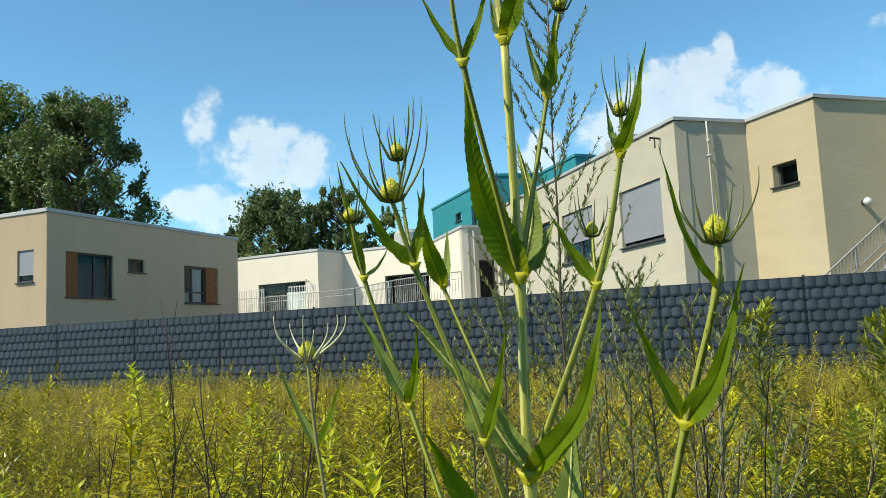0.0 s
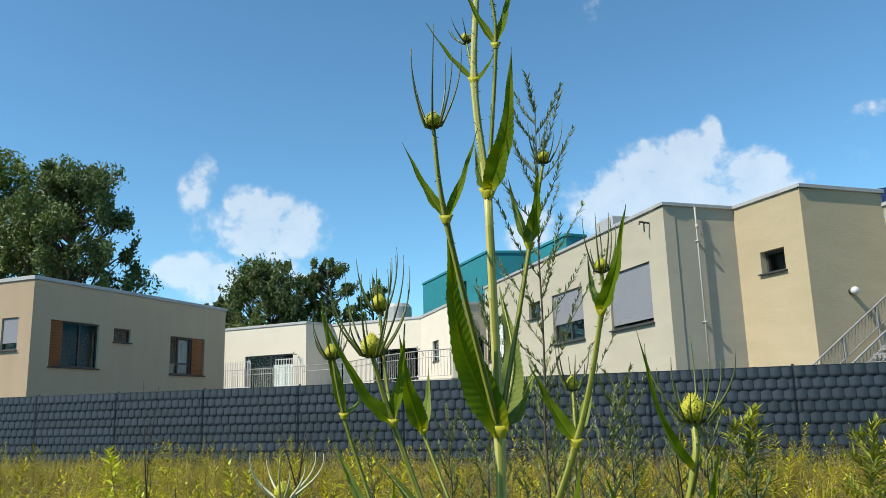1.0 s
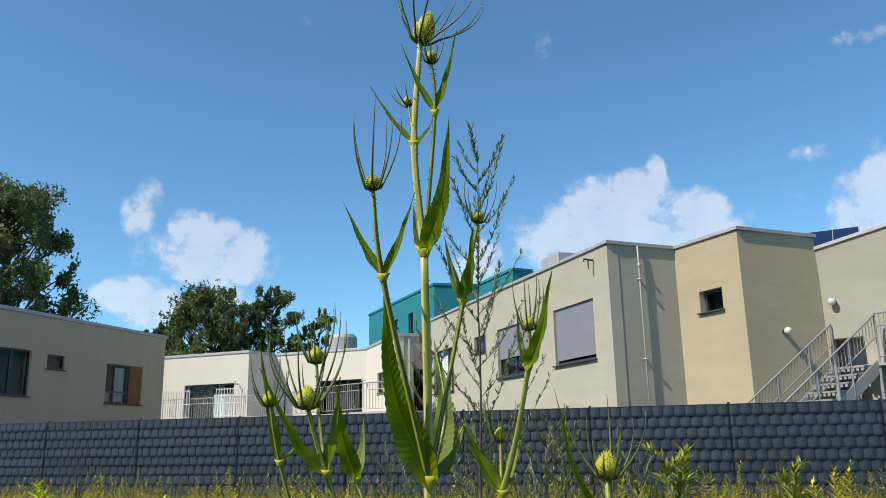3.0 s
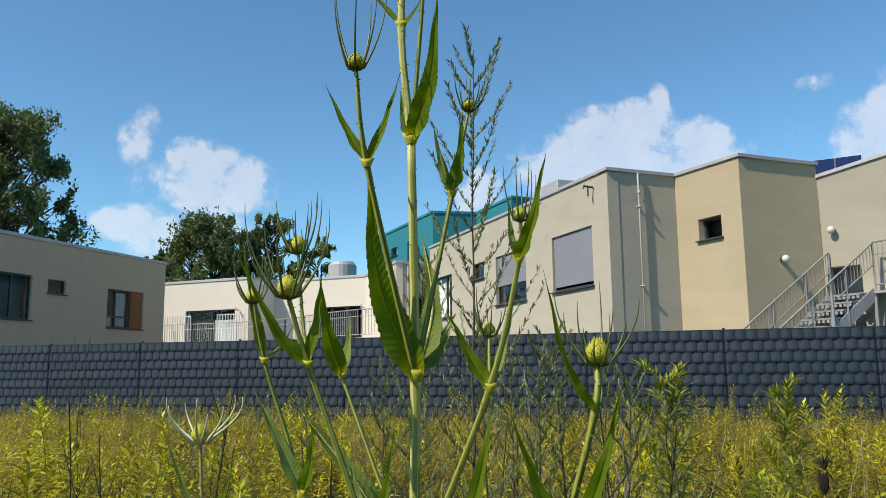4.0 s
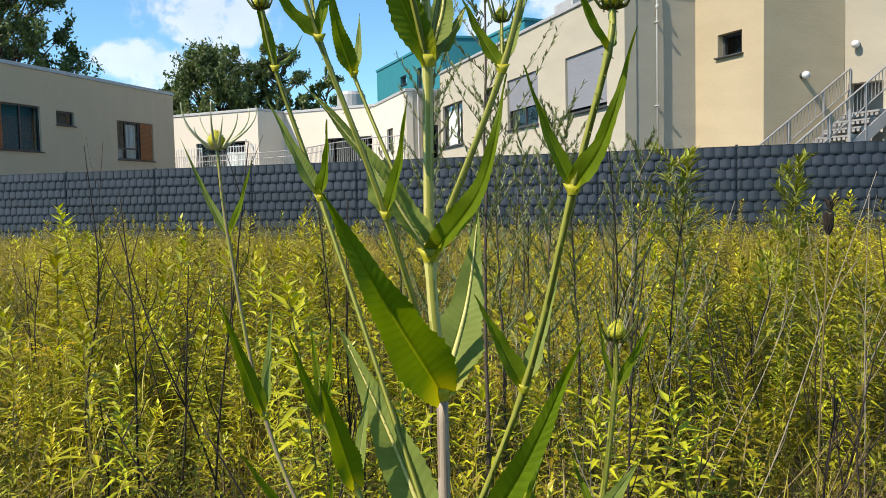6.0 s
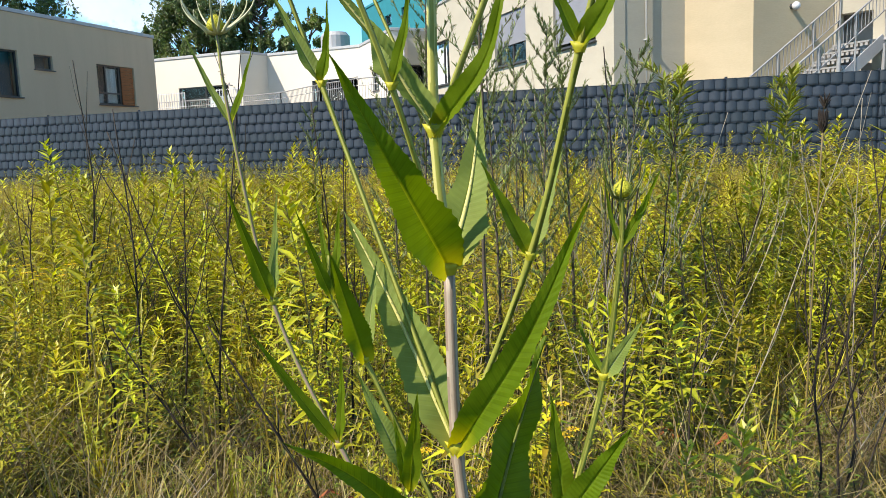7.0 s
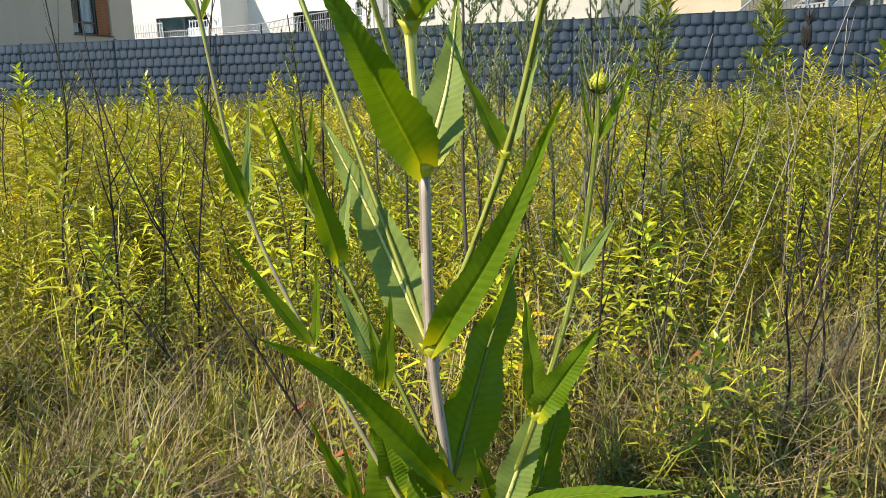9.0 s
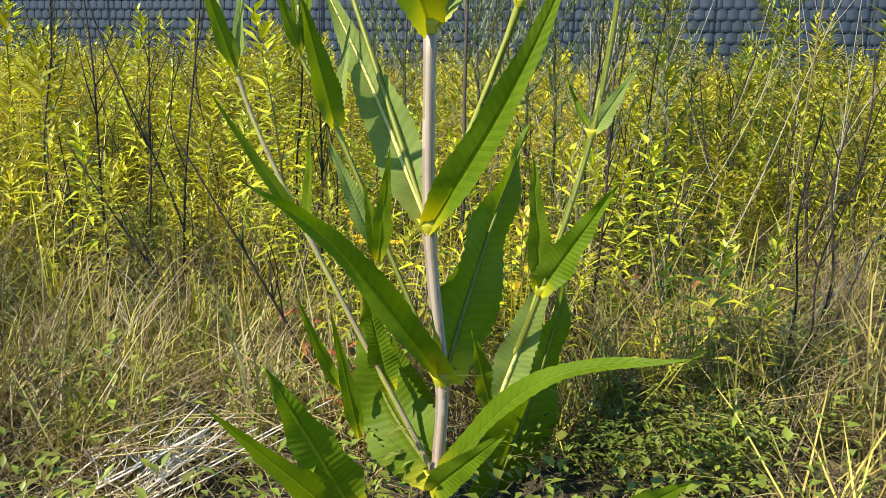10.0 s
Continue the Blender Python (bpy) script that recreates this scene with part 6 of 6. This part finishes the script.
DEAD_PLACES = (
    (-2.27, 7.75, 1.46, 0.05), (-0.70, 4.6, 0.98, -0.03), (-1.00, 4.9, 1.19, 0.01), (-0.52, 4.86, 1.17, 0.14), (0.17, 3.9, 0.33, -0.51), (-0.72, 5.0, 0.70, 0.11), (-0.32, 4.4, 0.23, -0.61), (-0.37, 4.7, 0.90, -0.31),
    (-1.6, 5.6, 0.7, 0.05), (-0.55, 5.6, 0.75, -0.05), (0.06, 4.6, 0.95, 0.02), (0.02, 4.75, 0.98, -0.03), (1.0, 4.3, 0.75, 0.05), (1.15, 4.9, 1.15, -0.05), (1.35, 5.2, 0.95, 0.1), (0.95, 5.3, 0.9, -0.1),
    (1.75, 4.6, 0.18, 0.25), (1.96, 4.7, 0.16, -0.06), (1.54, 4.4, 0.21, 0.75), (2.04, 5.0, 0.45, -0.04), (2.2, 4.7, 0.8, -0.05), (2.4, 5.0, 0.72, 0.15), (2.6, 5.6, 0.85, 0.1), (-1.95, 6.3, 0.6, -0.1), (0.8, 6.3, 0.95, 0.05), (1.5, 6.0, 0.9, -0.12))
for i, (x, y, top, lean) in enumerate(((1.44, 3.8, 0.20, 0.16), (1.47, 3.9, 0.38, 0.03), (1.48, 3.8, 0.04, 0.40), (1.59, 4.0, 0.50, 0.11))):
    dead_stalk(x, y, top, lean, 760 + i, branches=2, thick=0.0048)
for i, (x, y, top, lean) in enumerate(DEAD_PLACES):
    dead_stalk(x, y, top, lean, 500 + i, branches=5, thick=0.0054)
thicket = lambda x, y: frng.random() < 0.15 + math.exp(-((x + 0.9) ** 2 / 0.6 + (y - 4.8) ** 2 / 0.9)) + math.exp(-((x - 2.0) ** 2 / 0.7 + (y - 5.0) ** 2 / 0.9))
for i, (x, y) in enumerate(spots(24, 3.4, 7.5, 0.2, thicket)):
    dead_stalk(x, y, ground_z(x, y) + frng.uniform(0.55, 1.1), frng.uniform(-0.25, 0.25), 540 + i, branches=4, thick=frng.uniform(0.0038, 0.0056))
for i, (x, y, top, lean) in enumerate(((1.25, 4.6, 0.55, 0.5), (1.9, 5.1, 0.85, 0.55), (1.15, 5.6, 0.95, 0.15), (2.5, 5.3, 1.0, 0.12), (1.05, 4.2, 0.35, -0.35), (-0.3, 3.6, -0.2, 1.5), (-0.5, 3.5, -0.25, 1.8), (0.0, 3.7, -0.22, -1.6), (-0.6, 3.8, -0.05, 0.9), (1.5, 4.0, 0.2, 0.6))):
    dead_stalk(x, y, top, lean, 600 + i, True, 4, 0.003)


for i in range(20):
    x, y = (frng.uniform(0.85, 1.25), frng.uniform(4.6, 5.6)) if i < 11 else (frng.uniform(1.25, 2.6), frng.uniform(4.3, 6.0))
    dead_stalk(x, y, frng.uniform(0.55, 1.2) - (0 if i < 11 else 0.15), frng.uniform(-0.3, 0.45), 640 + i, True, 6 if i < 11 else 4, frng.uniform(0.002, 0.0034))


# bleached twigs lying on the straw
for i in range(22):
    x, y = frng.uniform(-0.46, -0.22), frng.uniform(3.30, 3.46)
    dead_stalk(x, y, ground_z(x, y) + frng.uniform(0.10, 0.24), frng.uniform(0.9, 1.9), 700 + i, True, 3, frng.uniform(0.0024, 0.004), "bleached_twig")


def dock(x, y, seed):
    """A withered dock: a few reddish, drooping leaves on a short stalk."""
    r = random.Random(seed)
    z = ground_z(x, y) - 0.01
    bm = bmesh.new()
    tube(bm, [(x, y, z), (x + 0.01, y, z + 0.16), (x, y + 0.01, z + 0.3)], [0.004, 0.003, 0.002], 5)
    thing = part("dock", bm, "rod_stem", smooth=True)
    tagged(thing, "withered reddish dock leaves on a short stalk", "plant", "withered docks")
    for k in range(5):
        a = k * 2.4 + r.uniform(-0.3, 0.3)
        v = blade(r, (x, y, z + 0.07 + 0.045 * k), (math.cos(a), math.sin(a), 0.5), r.uniform(0.08, 0.12), 0.03, 0.5)
        part("leaf", bm_of(v, KITE), "red_leaf", thing)


def bm_of(points, faces):
    bm = bmesh.new()
    vs = [bm.verts.new(p) for p in points]
    for f in faces:
        bm.faces.new([vs[i] for i in f])
    return bm


for i, (x, y) in enumerate(((0.24, 3.62), (0.30, 3.7), (1.2, 4.3), (1.38, 4.2), (0.1, 3.95))):
    dock(x, y, 720 + i)


def grass_ear(x, y, top, lean, seed):
    """A ripe grass stalk with a narrow, pale, feathery ear."""
    r = random.Random(seed)
    z = ground_z(x, y) - 0.01
    tip = Vector((x + lean, y, top))
    pts = bezier([(x, y, z), (x + lean * 0.25, y, z + (top - z) * 0.6), tip], 5)
    bm = bmesh.new()
    tube(bm, pts, 0.0014, 4)
    thing = part("grass_ear", bm, "straw", smooth=True)
    tagged(thing, "ripe pale grass ear on a thin stalk", "grass", "grass ears")
    v, f = [], []
    d = (pts[-1] - pts[-3]).normalized()
    for k in range(46):
        u = k / 45
        a = k * 2.4
        out = Vector((math.cos(a), math.sin(a), 0)) * 0.55 * math.sin(math.pi * min(1, 0.15 + u)) + d
        i = len(v)
        v += blade(r, tip - d * 0.12 * (1 - u), out, r.uniform(0.014, 0.024), 0.004, 0.1)
        f += [tuple(i + j for j in q) for q in KITE]
    part("ear", bm_of(v, f), "straw", thing)


for i, (x, y, top, lean) in enumerate(((-0.50, 4.0, -0.02, 0.10), (-0.46, 4.05, -0.06, 0.14), (-0.62, 4.1, 0.02, 0.02), (-0.66, 4.0, 0.05, -0.02), (-0.9, 4.2, -0.02, 0.08), (1.0, 3.9, -0.05, 0.10), (1.3, 4.0, 0.05, -0.08),
                                       (1.7, 4.3, 0.1, 0.12), (-0.2, 4.2, 0.1, 0.05), (0.9, 4.6, 0.12, 0.06), (2.0, 4.6, 0.15, -0.1), (-1.2, 4.7, 0.1, 0.1))):
    grass_ear(x, y, top, lean, 740 + i)


# tall loose mugwort behind the teasel
def mugwort(x, y, top, lean, seed, rays, label, mat="mug_stem"):
    r = random.Random(seed)
    z0 = ground_z(x, y)
    h = top - z0
    thing = empty("mugwort", label, "plant", (x, y, z0), "mugwort plants")
    at = lambda s: Vector((x + lean * h * s * s, y, z0 + h * s))
    bm = bmesh.new()
    pts = [at(i / 14) + Vector((r.uniform(-0.006, 0.006), 0, 0)) for i in range(15)]
    tube(bm, pts, [0.0088 * (1 - 0.85 * i / 14) for i in range(15)], 6)
    part("stem", bm, mat, thing, smooth=True)
    lv, lf = [], []
    for k in range(rays):
        s = 0.30 + 0.68 * (k + 0.5) / rays
        p = at(s)
        a = k * 2.4 + r.uniform(-0.3, 0.3)
        length = h * (0.20 * (1 - s) + 0.055) * r.uniform(0.7, 1.25)
        d = Vector((math.cos(a), math.sin(a), 0.8 + 0.6 * s)).normalized()
        bm = bmesh.new()
        bp = bezier([p, p + d * length * 0.5 + Vector((0, 0, -0.05 * length)), p + d * length + Vector((0, 0, 0.08 * length))], 5)
        tube(bm, bp, [0.0016 * (1 - 0.07 * i) for i in range(len(bp))], 4)
        part("side_twig", bm, mat, thing)
        for n, q in enumerate(bp[1:]):
            for j in range(7):
                b = r.uniform(0, 6.28)
                i = len(lv)
                along = d + Vector((math.cos(b), math.sin(b), 0.25)) * r.uniform(0.35, 0.8)
                lv += blade(r, q.lerp(bp[n], r.random()), along, r.uniform(0.016, 0.038), r.uniform(0.004, 0.0075), 0.05)
                lf += [tuple(i + n2 for n2 in f) for f in KITE]
    me = mesh_of("foliage", lv, lf, "mug_leaf")
    ob = new("foliage", me)
    ob.parent = thing
    ob.matrix_parent_inverse = Matrix.Translation((-x, -y, -z0))
    return thing


mugwort(0.58, 4.5, 2.36, 0.012, 31, 50, "tall loose mugwort with a dark stem and small leaves")
mugwort(0.86, 5.0, 1.28, 0.02, 37, 34, "slender mugwort with small grey-green leaves")
mugwort(0.72, 5.5, 1.40, -0.03, 38, 34, "slender mugwort with small grey-green leaves")
mugwort(1.22, 5.1, 1.18, 0.05, 39, 32, "slender mugwort with small grey-green leaves")
mugwort(0.22, 5.8, 1.22, -0.02, 40, 28, "slender mugwort with small grey-green leaves")
mugwort(1.62, 5.5, 1.02, -0.05, 41, 28, "slender mugwort with small grey-green leaves")
mugwort(0.36, 5.2, 1.72, 0.03, 32, 44, "slender mugwort with small grey-green leaves")
mugwort(1.10, 5.6, 1.36, -0.04, 33, 40, "slender mugwort with small grey-green leaves")
mugwort(1.42, 6.4, 1.22, 0.04, 34, 30, "slender mugwort with small grey-green leaves")
mugwort(0.95, 6.8, 1.35, 0.0, 35, 30, "slender mugwort with small grey-green leaves")
mugwort(-0.45, 7.5, 1.10, 0.0, 36, 22, "slender mugwort with small grey-green leaves")

# last year's teasel head, dead and brown
old = empty("dead_teasel", "last year's dead brown teasel head on a dry stalk", "dead plant", (1.66, 4.25, ground_z(1.66, 4.25)))
bm = bmesh.new()
tube(bm, bezier([(1.62, 4.25, ground_z(1.62, 4.25)), (1.64, 4.25, 0.3), (1.66, 4.25, 0.80)], 5), 0.0028, 6)
part("stem", bm, "rod_stem", old, smooth=True)
for k in range(26):
    bm = bmesh.new()
    a, f = k * 2.4, k / 26
    p = Vector((1.66, 4.25, 0.80 + 0.03 * f))
    d = Vector((math.cos(a) * 0.3, math.sin(a) * 0.3, 1))
    tube(bm, [p, p + d * 0.02 + Vector((math.cos(a), math.sin(a), 0)) * 0.006, p + d * 0.05], [0.004, 0.0032, 0.0008], 4)
    part("dry_bract", bm, "dead_stem", old)
for k in range(12):
    bm = bmesh.new()
    a = k * 2.4
    p = Vector((1.665, 4.25, 0.875 + 0.002 * k))
    tube(bm, [p, p + Vector((math.cos(a) * 0.02, math.sin(a) * 0.016, 0.03))], [0.0035, 0.001], 4)
    part("dry_bract", bm, "dead_stem", old)
# small yellow flowers
for i, (x, y, z) in enumerate(FLOWERS):
    f = empty("yellow_flower", "small yellow meadow flowers on thin green stalks", "flower", (x, y, z), "yellow flowers")
    r = random.Random(800 + i)
    for k in range(5):
        c = Vector((x + r.uniform(-0.09, 0.09), y + r.uniform(-0.09, 0.09), z + r.uniform(-0.04, 0.03)))
        bm = bmesh.new()
        tube(bm, [(x, y, ground_z(x, y)), c.lerp(Vector((x, y, z)), 0.4) + Vector((0, 0, -0.1)), c], 0.0016, 4)
        part("stalk", bm, "grass_blade", f)
        bm = bmesh.new()
        for j in range(9):
            a = j * 0.7
            vs = [bm.verts.new(c + Vector((math.cos(a + o) * q, math.sin(a + o) * q, u))) for o, q, u in ((0, 0.003, 0.002), (-0.25, 0.014, 0.004), (0, 0.019, 0.002), (0.25, 0.014, 0.004))]
            bm.faces.new(vs)
        part("petals", bm, "petal", f)
